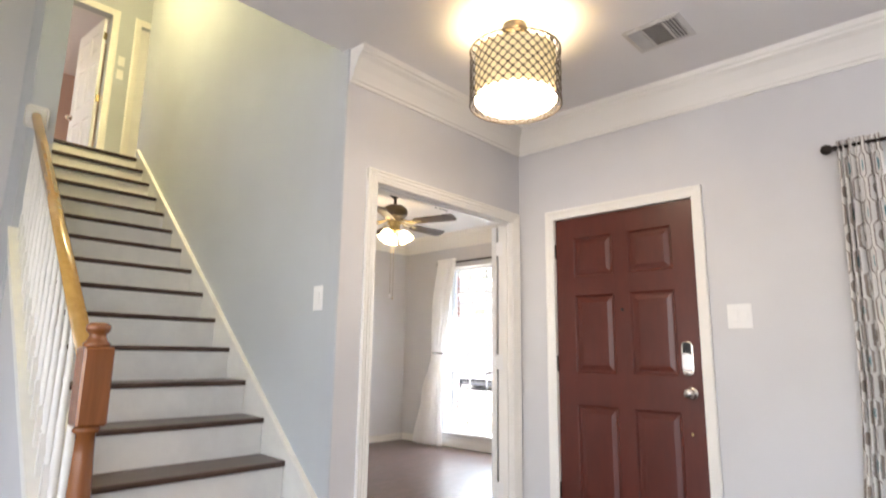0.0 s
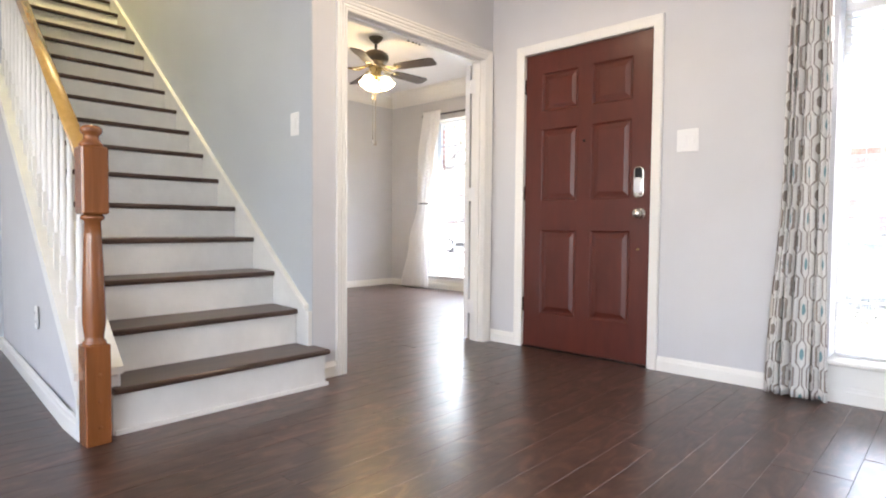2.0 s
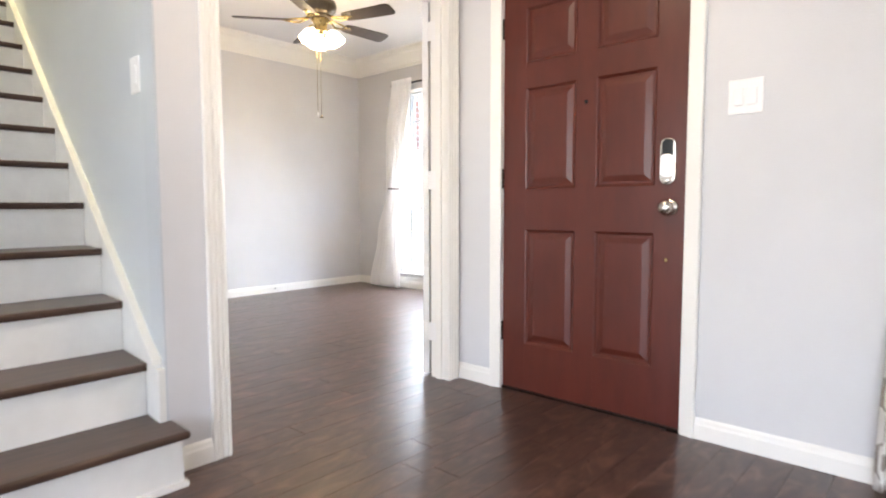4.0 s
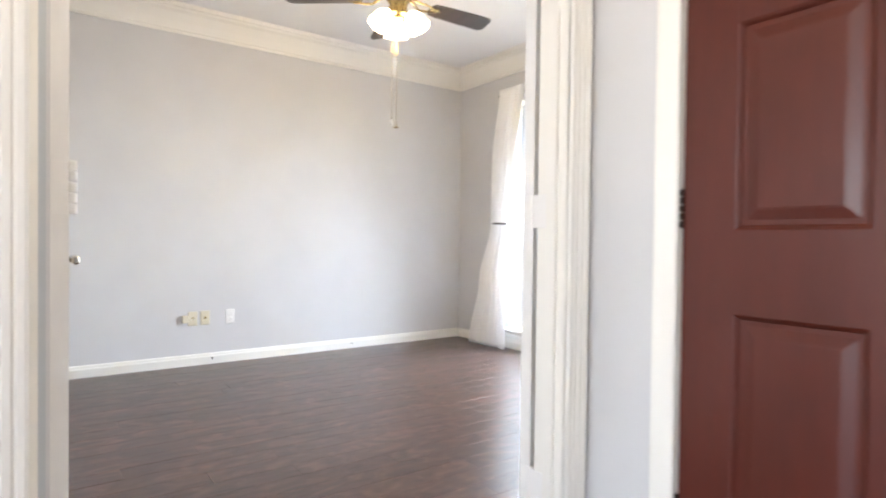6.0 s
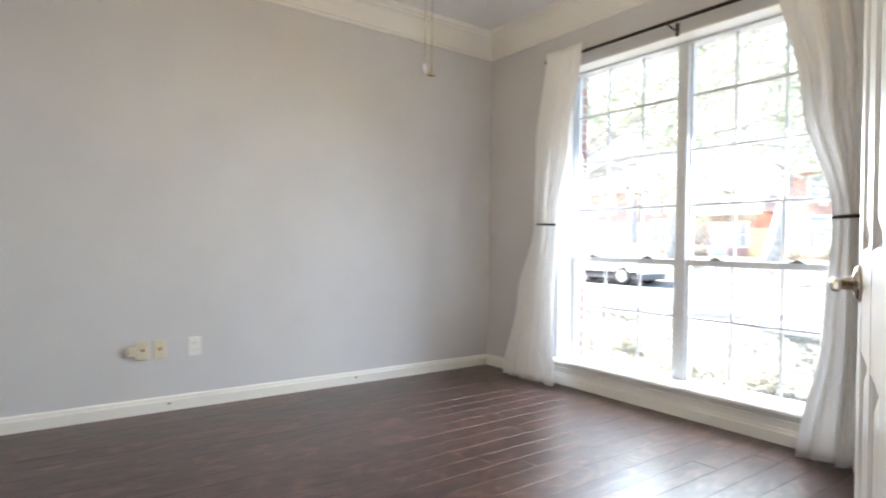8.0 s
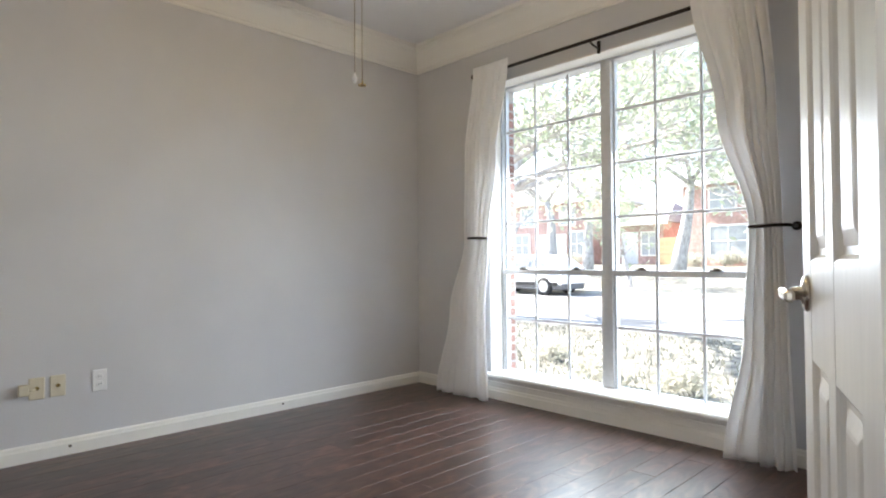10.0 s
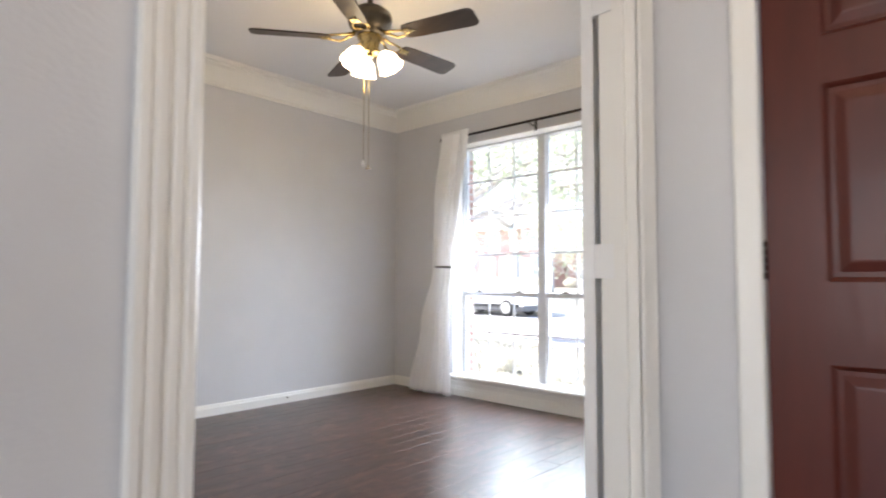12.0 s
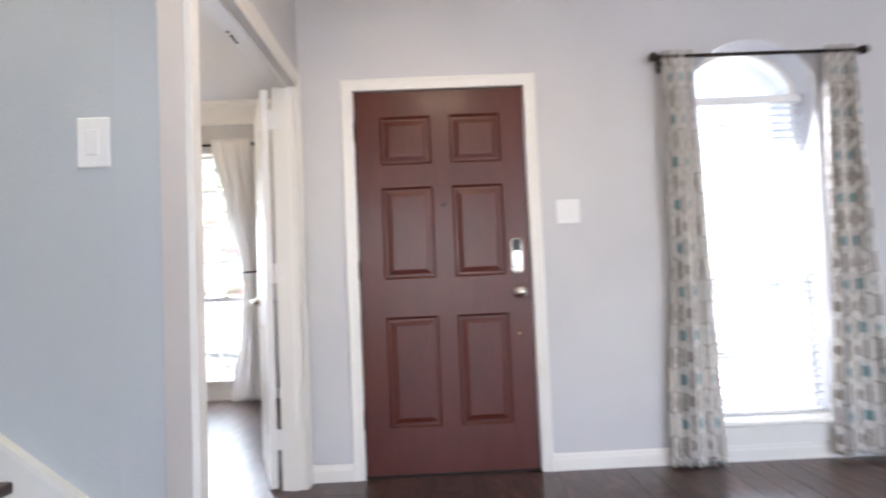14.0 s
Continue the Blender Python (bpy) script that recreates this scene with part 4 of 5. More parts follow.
# rear windows behind the camera
for nm, x in (("window_3", -1.6), ("window_4", 1.6)):
    w3 = thing(nm, (x, 0, 0), "plain rear window with white frame", "window", "", "structure")
    bars("window_frame", TRIM, w3, [(-1.15, -1.10, -3.36, -3.30, 0.4, 2.3), (1.10, 1.15, -3.36, -3.30, 0.4, 2.3), (-1.10, 1.10, -3.36, -3.30, 0.4, 0.45), (-1.10, 1.10, -3.36, -3.30, 2.25, 2.3), (-0.03, 0.03, -3.36, -3.30, 0.45, 2.25)])


# ---- curtains ----
def curtain(name, mat, y, rows, folds, amp, cloth_w, label, group, thick=0.003, seed=1, header=0.0):
    """rows: (z, left, right) from top to bottom; folds round the line y."""
    rnd = random.Random(seed)
    ph = [rnd.uniform(-0.5, 0.5) for _ in range(folds + 2)]
    bm = bmesh.new()
    uvl = bm.loops.layers.uv.new("UVMap")
    NS, NV = folds * 9, 56
    zt, zb = rows[0][0], rows[-1][0]
    grid = []
    for j in range(NV + 1):
        z = zt + (zb - zt) * j / NV
        for (z0, l0, r0), (z1, l1, r1) in zip(rows, rows[1:]):
            if z1 <= z <= z0 + 1e-6:
                f = (z0 - z) / (z0 - z1)
                f = f * f * (3 - 2 * f)
                l, r_ = l0 + (l1 - l0) * f, r0 + (r1 - r0) * f
        row = []
        spread = 0.55 + 0.45 * min(1, (zt - z) / 0.4)
        if zt - z < header:
            spread *= 0.55
        for i in range(NS + 1):
            s = i / NS
            w = 2 * math.pi * (folds * s + 0.42 * math.sin(1.3 * s * 6.28 + ph[0] * 6) + 0.16 * math.sin(3.1 * s * 6.28 + ph[2] * 6) + 0.12 * math.sin(z * 2.3 + s * 5 + ph[1] * 9))
            a = amp * spread * (0.7 + 0.6 * ph[int(s * folds)] + 0.15 * math.sin(z * 3 + i))
            row.append((bm.verts.new((l + (r_ - l) * s + 0.25 * a * math.sin(2 * w + 1), y + a * math.sin(w), z + (0.006 * math.sin(w * 0.5 + 1) if j == NV else 0))), s * cloth_w, z))
        grid.append(row)
    for a, b in zip(grid, grid[1:]):
        for i in range(NS):
            q = (a[i], a[i + 1], b[i + 1], b[i])
            f = bm.faces.new([v[0] for v in q])
            f.smooth = True
            for lp, v in zip(f.loops, q):
                lp[uvl].uv = (v[1], v[2])
    me = bpy.data.meshes.new(name)
    bm.to_mesh(me)
    bm.free()
    me.materials.append(mat)
    ob = new(name, me)
    so = ob.modifiers.new("thickness", "SOLIDIFY")
    so.thickness, so.offset = thick, 0
    return tagged(ob, label, "curtain", group)


curtain("sheer_curtain", SHEER, 5.502, [(2.362, -4.905, -4.585), (1.72, -4.99, -4.69), (1.15, -5.00, -4.775), (0.62, -5.15, -4.815), (0.012, -5.30, -4.79)], 6, 0.022, 1.1, "white sheer curtain drawn aside by a dark holdback", "office curtains", seed=3, header=0.06)
curtain("sheer_curtain", SHEER, 5.502, [(2.362, -3.36, -3.00), (1.73, -3.24, -2.97), (1.15, -3.095, -2.95), (0.63, -3.13, -2.93), (0.012, -3.23, -2.91)], 6, 0.022, 1.1, "white sheer curtain drawn aside by a dark holdback", "office curtains", seed=5, header=0.06)
curtain("print_curtain", PRINT, D - 0.085, [(2.168, -0.155, 0.015), (1.2, -0.17, 0.03), (0.012, -0.222, 0.048)], 5, 0.032, 0.62, "cream curtain printed with taupe and teal linked ovals", "front window curtains", seed=8)
curtain("print_curtain", PRINT, D - 0.085, [(2.168, 0.715, 0.885), (1.2, 0.68, 0.90), (0.03, 0.62, 0.945)], 5, 0.032, 0.62, "cream curtain printed with taupe and teal linked ovals", "front window curtains", seed=11)


def rod(name, x0, x1, y, z, wall, r, fin, brackets, label):
    t = thing(name, ((x0 + x1) / 2, y, z), label, "curtain rod")
    h = (x1 - x0) / 2
    bm = bmesh.new()
    tube(bm, [(-h, 0, 0), (h, 0, 0)], r, 12)
    part("rod", bm, BRONZE, t)
    for s in (-1, 1):
        bm = bmesh.new()
        lathe(bm, [(r * 0.9, 0), (r * 1.5, 0.008), (r * 1.0, 0.014), (fin * 0.8, 0.026), (fin, 0.042), (fin * 0.8, 0.058), (0.003, 0.068)], pose(s * h, 0, 0, 0, 90 * s), 16)
        part("finial", bm, BRONZE, t)
    for b in brackets:
        bm = bmesh.new()
        x = b - (x0 + x1) / 2
        tube(bm, [(x, 0.0, -r - 0.004), (x, 0.03, -r - 0.012), (x, wall - y, -r - 0.02)], 0.006, 8)
        cbx(bm, x - 0.012, x + 0.012, wall - y - 0.006, wall - y, -0.06, 0.02, 0.002)
        part("bracket", bm, BRONZE, t)
    return t


rod("curtain_rod", -4.89, -3.03, 5.545, 2.318, YW, 0.011, 0.022, (-4.86, -3.975, -3.05), "thin dark bronze curtain rod over the office window")
rod("curtain_rod", -0.155, 0.885, D - 0.085, 2.135, D, 0.010, 0.026, (-0.14, 0.87), "dark bronze curtain rod with ball finials")
for x, s in ((-4.895, 1), (-2.985, -1)):
    hb = thing("holdback", (x, YW, 1.15), "dark bronze curtain holdback hook on the wall", "curtain holdback", "holdbacks")
    bm = bmesh.new()
    tube(bm, [(s * -0.06, -0.001, 0), (s * -0.06, -0.06, 0), (s * -0.055, -0.155, 0), (s * 0.0, -0.165, 0), (s * 0.10, -0.165, -0.004), (s * 0.112, -0.13, -0.004)], 0.008, 8)
    part("hook", bm, BRONZE, hb)
    bm = bmesh.new()
    lathe(bm, [(0.022, 0), (0.022, 0.006), (0.010, 0.012)], pose(s * -0.06, 0, 0, 90), 14)
    part("base_plate", bm, BRONZE, hb)

# ---- foyer drum lamp ----
LX, LY = -1.281, 2.215
lamp = thing("ceiling_lamp", (LX, LY, C), "lit drum ceiling lamp in a dark pierced metal shade", "ceiling lamp")
bm = bmesh.new()
lathe(bm, [(0.062, 0), (0.062, -0.03), (0.055, -0.036), (0.012, -0.038), (0.012, -0.155)], None, 24)
part("canopy", bm, PEWTER, lamp, "dark bronze canopy")
R1, ZT, ZB = 0.222, -0.145, -0.425
for z in (ZT, ZB):
    cage_mesh = bmesh.new()
    pts = [(R1 * math.cos(a), R1 * math.sin(a), z) for a in [2 * math.pi * i / 64 for i in range(65)]]
    tube(cage_mesh, pts, 0.0045, 6)
    part("shade_ring", cage_mesh, PEWTER, lamp)
bm = bmesh.new()
NC, NR = 60, 12
for i in range(NC):
    a0 = 2 * math.pi * i / NC
    for j in range(NR):
        z0 = ZB + (ZT - ZB) * j / NR
        z1 = ZB + (ZT - ZB) * (j + 1) / NR
        sgn = 1 if (i + j) % 2 else -1
        da = sgn * 0.80 * math.pi / NC
        ring = []
        for a, z in ((a0 - da, z0), (a0 + da, z1)):
            for q in (-0.0027, 0.0027):
                ring.append(bm.verts.new((R1 * math.cos(a + q / R1), R1 * math.sin(a + q / R1), z)))
        bm.faces.new((ring[0], ring[1], ring[3], ring[2]))
        if (i + j) % 2:
            an = a0 + math.pi / NC
            v = [bm.verts.new((R1 * math.cos(an + q), R1 * math.sin(an + q), z)) for q, z in ((-0.025, z1 - 0.007), (0.025, z1 - 0.007), (0.025, z1 + 0.007), (-0.025, z1 + 0.007))]
            bm.faces.new(v)
cage = part("lattice", bm, PEWTER, lamp, "dark woven metal lattice")
so = cage.modifiers.new("thickness", "SOLIDIFY")
so.thickness = 0.002
bm = bmesh.new()
lathe(bm, [(0.196, ZT - 0.005), (0.196, ZB + 0.035), (0.193, ZB + 0.035), (0.193, ZT - 0.005), (0.196, ZT - 0.005)], None, 48, False)
sh = part("inner_shade", bm, GLOWSHADE, lamp, "warm lit fabric inner shade")
bm = bmesh.new()
lathe(bm, [(0.198, ZB + 0.034), (0.198, ZB + 0.022), (0.188, ZB + 0.012), (0.10, ZB + 0.006), (0.004, ZB + 0.004)], None, 48)
df = part("diffuser", bm, GLOW, lamp, "glowing white diffuser")
df.visible_shadow = False
for a in (0, 120, 240):
    bm = bmesh.new()
    tube(bm, [(0.01 * math.cos(radians(a)), 0.01 * math.sin(radians(a)), ZT - 0.004), (R1 * math.cos(radians(a)), R1 * math.sin(radians(a)), ZT)], 0.004, 6)
    part("spider_arm", bm, PEWTER, lamp)

# ---- ceiling vent ----
vent = thing("ceiling_vent", (-0.772, 2.755, C), "pale grey metal three-way ceiling register", "air vent")
bm = bmesh.new()
sweep(bm, [(-0.145, -0.125), (0.145, -0.125), (0.145, 0.125), (-0.145, 0.125)], [(0, 0), (0, -0.004), (0.022, -0.010), (0.026, -0.003), (0.026, 0)], lambda u, v, w: (u, v, w), True)
part("frame", bm, VENT, vent)
bm = bmesh.new()
bx(bm, -0.12, 0.12, -0.10, 0.10, -0.002, 0.0)
part("backing", bm, DARKGAP, vent)
for x in (-0.052, 0.052):
    bm = bmesh.new()
    cbx(bm, x - 0.005, x + 0.005, -0.10, 0.10, -0.010, -0.002, 0.001)
    part("divider", bm, VENT, vent)
for k in range(9):
    bm = bmesh.new()
    y = -0.09 + k * 0.0225
    b2 = bmesh.new()
    bx(b2, -0.047, 0.047, -0.008, 0.008, -0.0008, 0.0008)
    merge(bm, b2, pose(0, y, -0.0065, 40))
    part("slat", bm, VENT, vent)
for s in (-1, 1):
    for k in range(4):
        bm = bmesh.new()
        b2 = bmesh.new()
        bx(b2, -0.007, 0.007, -0.10, 0.10, -0.0008, 0.0008)
        merge(bm, b2, pose(s * (0.068 + k * 0.016), 0, -0.0065, 0, 40 * s))
        part("slat", bm, VENT, vent)

# ---- ceiling fan ----
FX, FY = -3.89, 3.80
fan = thing("ceiling_fan", (FX, FY, CO + 0.022), "five-blade ceiling fan with brass arms and lit glass shades", "ceiling fan")
bm = bmesh.new()
lathe(bm, [(0.072, 0), (0.072, -0.028), (0.058, -0.050), (0.030, -0.075), (0.020, -0.082)], None, 28)
part("canopy", bm, PEWTER, fan)
bm = bmesh.new()
lathe(bm, [(0.014, -0.075), (0.014, -0.16)], None, 14)
part("downrod", bm, PEWTER, fan)
bm = bmesh.new()
lathe(bm, [(0.030, -0.145), (0.080, -0.158), (0.122, -0.190), (0.130, -0.225), (0.120, -0.262), (0.098, -0.285), (0.085, -0.292), (0.085, -0.312), (0.060, -0.318)], None, 36)
part("motor_housing", bm, PEWTER, fan, "rounded antique pewter motor housing")
bm = bmesh.new()
lathe(bm, [(0.070, -0.314), (0.074, -0.330), (0.056, -0.352), (0.050, -0.395), (0.060, -0.410), (0.048, -0.432), (0.012, -0.440)], None, 28)
part("light_kit", bm, BRASS, fan, "brass light fitter")
for k in range(5):
    ang = radians(16 + 72 * k)
    m = Matrix.Rotation(ang, 4, "Z")
    bm = bmesh.new()
    b2 = bmesh.new()
    outline = [(0.235, -0.052), (0.30, -0.060), (0.62, -0.070), (0.648, -0.064), (0.664, -0.044), (0.664, 0.044), (0.648, 0.064), (0.62, 0.070), (0.30, 0.060), (0.235, 0.052), (0.222, 0.030), (0.222, -0.030)]
    lo = [b2.verts.new((x, y, -0.004)) for x, y in outline]
    hi = [b2.verts.new((x, y, 0.004)) for x, y in outline]
    b2.faces.new(list(reversed(lo)))
    b2.faces.new(hi)
    for i in range(12):
        b2.faces.new((lo[i], lo[(i + 1) % 12], hi[(i + 1) % 12], hi[i]))
    merge(bm, b2, m @ pose(0, 0, -0.334, -13))
    bl = part("blade", bm, BLADE, fan, "dark walnut blade")
    bm = bmesh.new()
    for s in (-1, 1):
        pts = [m @ Vector(p) for p in ((0.075, s * 0.012, -0.300), (0.125, s * 0.022, -0.322), (0.165, s * 0.046, -0.336), (0.215, s * 0.034, -0.338), (0.250, s * 0.010, -0.336), (0.30, 0, -0.334))]
        tube(bm, pts, [0.009, 0.008, 0.0075, 0.007, 0.008, 0.006], 8)
    b2 = bmesh.new()
    cbx(b2, 0.225, 0.275, -0.035, 0.035, -0.341, -0.334, 0.003)
    merge(bm, b2, m)
    part("blade_arm", bm, BRASS, fan, "scrolled brass blade arm")
for k in range(3):
    a = radians(35 + 120 * k)
    ca, sa = math.cos(a), math.sin(a)
    bm = bmesh.new()
    tube(bm, [(0.03 * ca, 0.03 * sa, -0.405), (0.065 * ca, 0.065 * sa, -0.415), (0.080 * ca, 0.080 * sa, -0.422)], 0.009, 8)
    arm = part("lamp_arm", bm, BRASS, fan)
    bm = bmesh.new()
    mm = Matrix.Translation((0.078 * ca, 0.078 * sa, -0.415)) @ Matrix.Rotation(a, 4, "Z") @ Matrix.Rotation(radians(-28), 4, "Y")
    b2 = bmesh.new()
    rings = []
    seg = 32
    for r_, z in ((0.020, 0), (0.029, -0.009), (0.050, -0.030), (0.061, -0.060), (0.065, -0.088), (0.073, -0.108)):
        rings.append([b2.verts.new((r_ * (1 + (0.07 * math.cos(8 * 2 * math.pi * i / seg) if z < -0.09 else 0)) * math.cos(2 * math.pi * i / seg), r_ * (1 + (0.07 * math.cos(8 * 2 * math.pi * i / seg) if z < -0.09 else 0)) * math.sin(2 * math.pi * i / seg), z)) for i in range(seg)])
    for p, q in zip(rings, rings[1:]):
        for i in range(seg):
            f = b2.faces.new((p[i], p[(i + 1) % seg], q[(i + 1) % seg], q[i]))
            f.smooth = True
    b2.faces.new(rings[0])
    merge(bm, b2, mm)
    gs = part("glass_shade", bm, GLOWGLASS, fan, "glowing frosted tulip glass shade")
    gs.visible_shadow = False
for dx, dy, zb in ((-0.005, -0.035, 1.683), (0.018, -0.018, 1.655)):
    bm = bmesh.new()
    tube(bm, [(dx, dy, -0.43), (dx, dy, zb - CO)], 0.0016, 6)
    ch = part("pull_chain", bm, BRASS, fan)
    bm = bmesh.new()
    if dx < 0:
        lathe(bm, [(0.002, 0.022), (0.004, 0.016), (0.011, 0.0), (0.008, -0.012), (0.001, -0.020)], pose(dx, dy, zb - CO - 0.022), 8)
        part("crystal_drop", bm, CRYSTAL, ch)
    else:
        lathe(bm, [(0.002, 0.022), (0.004, 0.012), (0.003, 0.004), (0.016, 0.002), (0.016, -0.002), (0.002, -0.004)], pose(dx, dy, zb - CO - 0.022), 12)
        part("chain_fob", bm, BRASS, ch)

# stairwell lamp on the upper ceiling
sl = thing("flush_ceiling_lamp", (-4.3, 1.3, UC), "round flush ceiling lamp over the stairs", "ceiling lamp")
bm = bmesh.new()
lathe(bm, [(0.15, 0), (0.15, -0.02), (0.13, -0.03)], None, 24)
part("base", bm, NICKEL, sl)
bm = bmesh.new()
lathe(bm, [(0.14, -0.025), (0.13, -0.06), (0.08, -0.10), (0.004, -0.115)], None, 24)
g = part("bowl", bm, GLOWGLASS, sl)
g.visible_shadow = False


# ---- wall plates ----
def plate(name, m, w, h, rockers, label, category, mat=WHITEPL, kind=0):
    """A wall plate facing -y in its own axes. rockers: how many paddles; kind 1: outlet, 2: data jack."""
    t = thing(name, (0, 0, 0), label, category)
    t.matrix_world = m
    bm = bmesh.new()
    cbx(bm, -w / 2, w / 2, -0.006, 0, -h / 2, h / 2, 0.003)
    part("plate", bm, mat, t)
    for i in range(rockers):
        x = (i - (rockers - 1) / 2) * 0.046
        bm = bmesh.new()
        cbx(bm, x - 0.0165, x + 0.0165, -0.010, -0.005, -0.033, 0.033, 0.002)
        part("rocker", bm, mat, t)
    if kind == 1:
        for z in (-0.02, 0.02):
            bm = bmesh.new()
            lathe(bm, [(0.017, 0), (0.017, 0.0025), (0.015, 0.003)], pose(0, -0.0055, z, 90), 16)
            so_ = part("socket", bm, mat, t)
            for x in (-0.006, 0.006):
                bm = bmesh.new()
                bx(bm, x - 0.0012, x + 0.0012, -0.0092, -0.0084, z - 0.004, z + 0.005)
                part("slot", bm, BLACK, so_)
    if kind == 2:
        bm = bmesh.new()
        lathe(bm, [(0.010, 0), (0.010, 0.006), (0.006, 0.010), (0.004, 0.014)], pose(0, -0.006, 0.002, 90), 12)
        part("jack", bm, BRASS, t)
    for z in (-h / 2 + 0.012, h / 2 - 0.012):
        bm = bmesh.new()
        lathe(bm, [(0.003, 0), (0.003, 0.001)], pose(0, -0.006, z, 90), 8)
        part("screw", bm, mat, t)
    return t


plate("light_switch", pose(-0.670, D, 1.348), 0.122, 0.130, 2, "white double rocker light switch by the front door", "light switch")
plate("light_switch", pose(-2.245, YB + skewed(-2.245), 1.406), 0.082, 0.128, 1, "white dimmer switch on the stair wall", "light switch")
plate("light_switch", pose(-4.26, YS, 1.30, 0, 0, 180), 0.075, 0.12, 1, "white rocker switch beside the closet", "light switch")
plate("outlet", pose(WO, 3.331, 0.364, 0, 0, 90), 0.070, 0.115, 0, "white duplex power outlet", "outlet", WHITEPL, 1)
plate("outlet", pose(-3.42, YS, 0.43, 0, 0, 180), 0.070, 0.115, 0, "white duplex power outlet beside the double door", "outlet", WHITEPL, 1)
plate("data_jack", pose(WO, 3.141, 0.364, 0, 0, 90), 0.068, 0.110, 0, "ivory telephone jack plate", "wall jack", IVORY, 2)
plate("data_jack", pose(WO, 3.051, 0.362, 0, 0, 90), 0.068, 0.110, 0, "ivory cable jack plate with an adapter", "wall jack", IVORY, 2)
plate("outlet", pose(-2.88, 0.7275, 0.375, 0, 0, -3.8), 0.070, 0.115, 0, "white power outlet under the stairs", "outlet", WHITEPL, 1)
plate("light_switch", pose(-6.9, 2.045, 4.53, 0, 0, 90), 0.075, 0.12, 1, "white upstairs hall switch", "light switch")
plate("light_switch", pose(-6.9, 2.045, 4.36, 0, 0, 90), 0.075, 0.12, 1, "white upstairs hall switch", "light switch")
ad = thing("phone_adapter", (WO, 2.994, 0.362), "small ivory adapter box beside the jacks", "adapter")
bm = bmesh.new()
cbx(bm, 0.0, 0.03, -0.022, 0.022, -0.028, 0.028, 0.004)
part("box", bm, IVORY, ad)
bm = bmesh.new()
tube(bm, [(0.02, 0.02, 0.0), (0.025, 0.035, -0.004), (0.016, 0.05, 0)], 0.004, 6)
part("plug", bm, IVORY, ad)
for y in (3.194, 4.407):
    ds = thing("cable_clip", (WO + 0.016, y, 0.045), "tiny metal fitting on the baseboard", "fitting")
    bm = bmesh.new()
    lathe(bm, [(0.008, 0), (0.007, 0.004), (0.003, 0.006)], pose(0, 0, 0, 0, 90), 10)
    part("clip", bm, PEWTER, ds)
shf = thing("wall_shelf", (-7.35, 1.30, 4.02), "small brown wooden shelf in the bedroom", "shelf")
bm = bmesh.new()
cbx(bm, -0.12, 0.12, -0.16, 0.17, 0, 0.03, 0.004)
part("board", bm, OAK, shf)
bm = bmesh.new()
v = [bm.verts.new(c) for c in ((-0.02, -0.14, 0.03), (-0.02, 0.10, 0.03), (-0.02, -0.14, 0.26), (0.02, -0.14, 0.03), (0.02, 0.10, 0.03), (0.02, -0.14, 0.26))]
for f in ((0, 1, 2), (5, 4, 3), (0, 3, 4, 1), (1, 4, 5, 2), (2, 5, 3, 0)):
    bm.faces.new([v[i] for i in f])
part("bracket", bm, OAKRAIL, shf)


# ---- outdoors ----
bm = bmesh.new()
ys = [-400, -60, -8, 6.0, 9, 11.9, 12.1, 22.7, 22.9, 24, 28, 32, 36, 40, 46, 60, 120, 600]
zs = [-0.3, -0.3, -0.3, -0.30, -0.30, -0.30, -0.45, -0.45, -0.30, -0.28, 0.25, 0.38, 0.48, 0.58, 0.75, 0.8, 0.8, 0.8]
prev = None
for y, z in zip(ys, zs):
    row = [bm.verts.new((x, y, z)) for x in (-600, -120, -40, -20, -8, 0, 10, 40, 120, 600)]
    if prev:
        for i in range(9):
            bm.faces.new((prev[i], prev[i + 1], row[i + 1], row[i]))
    prev = row
tagged(link("ground", bm, LAWN), "winter lawn rising gently beyond the street", "lawn", "", "structure")
solid("road", ASPHALT, [(-120, 120, 12.35, 22.45, -0.46, -0.43)], "pale sunlit asphalt street", "road")
solid("kerb_near", CONCRETE, [(-120, 120, 12.05, 12.35, -0.5, -0.28)], "concrete kerb", "kerb")
solid("kerb_far", CONCRETE, [(-120, 120, 22.45, 22.75, -0.5, -0.28)], "concrete kerb", "kerb")
solid("porch", CONCRETE, [(-2.05, 4.0, DO, 6.6, -0.3, -0.05)], "concrete front porch slab", "porch")


def leaf_cloud(bm, centre, rad, n, size, rnd, flat=0.7):
    for _ in range(n):
        while True:
            p = Vector((rnd.uniform(-1, 1), rnd.uniform(-1, 1), rnd.uniform(-1, 1)))
            if p.length < 1:
                break
        p = Vector(centre) + Vector((p.x * rad, p.y * rad, p.z * rad * flat))
        a = Vector((rnd.uniform(-1, 1), rnd.uniform(-1, 1), rnd.uniform(-1, 1))).normalized()
        b = a.orthogonal().normalized()
        s = size * rnd.uniform(0.6, 1.3)
        v = [bm.verts.new(p + q) for q in (a * s, b * s * 0.5, -a * s, -b * s * 0.5)]
        bm.faces.new(v)


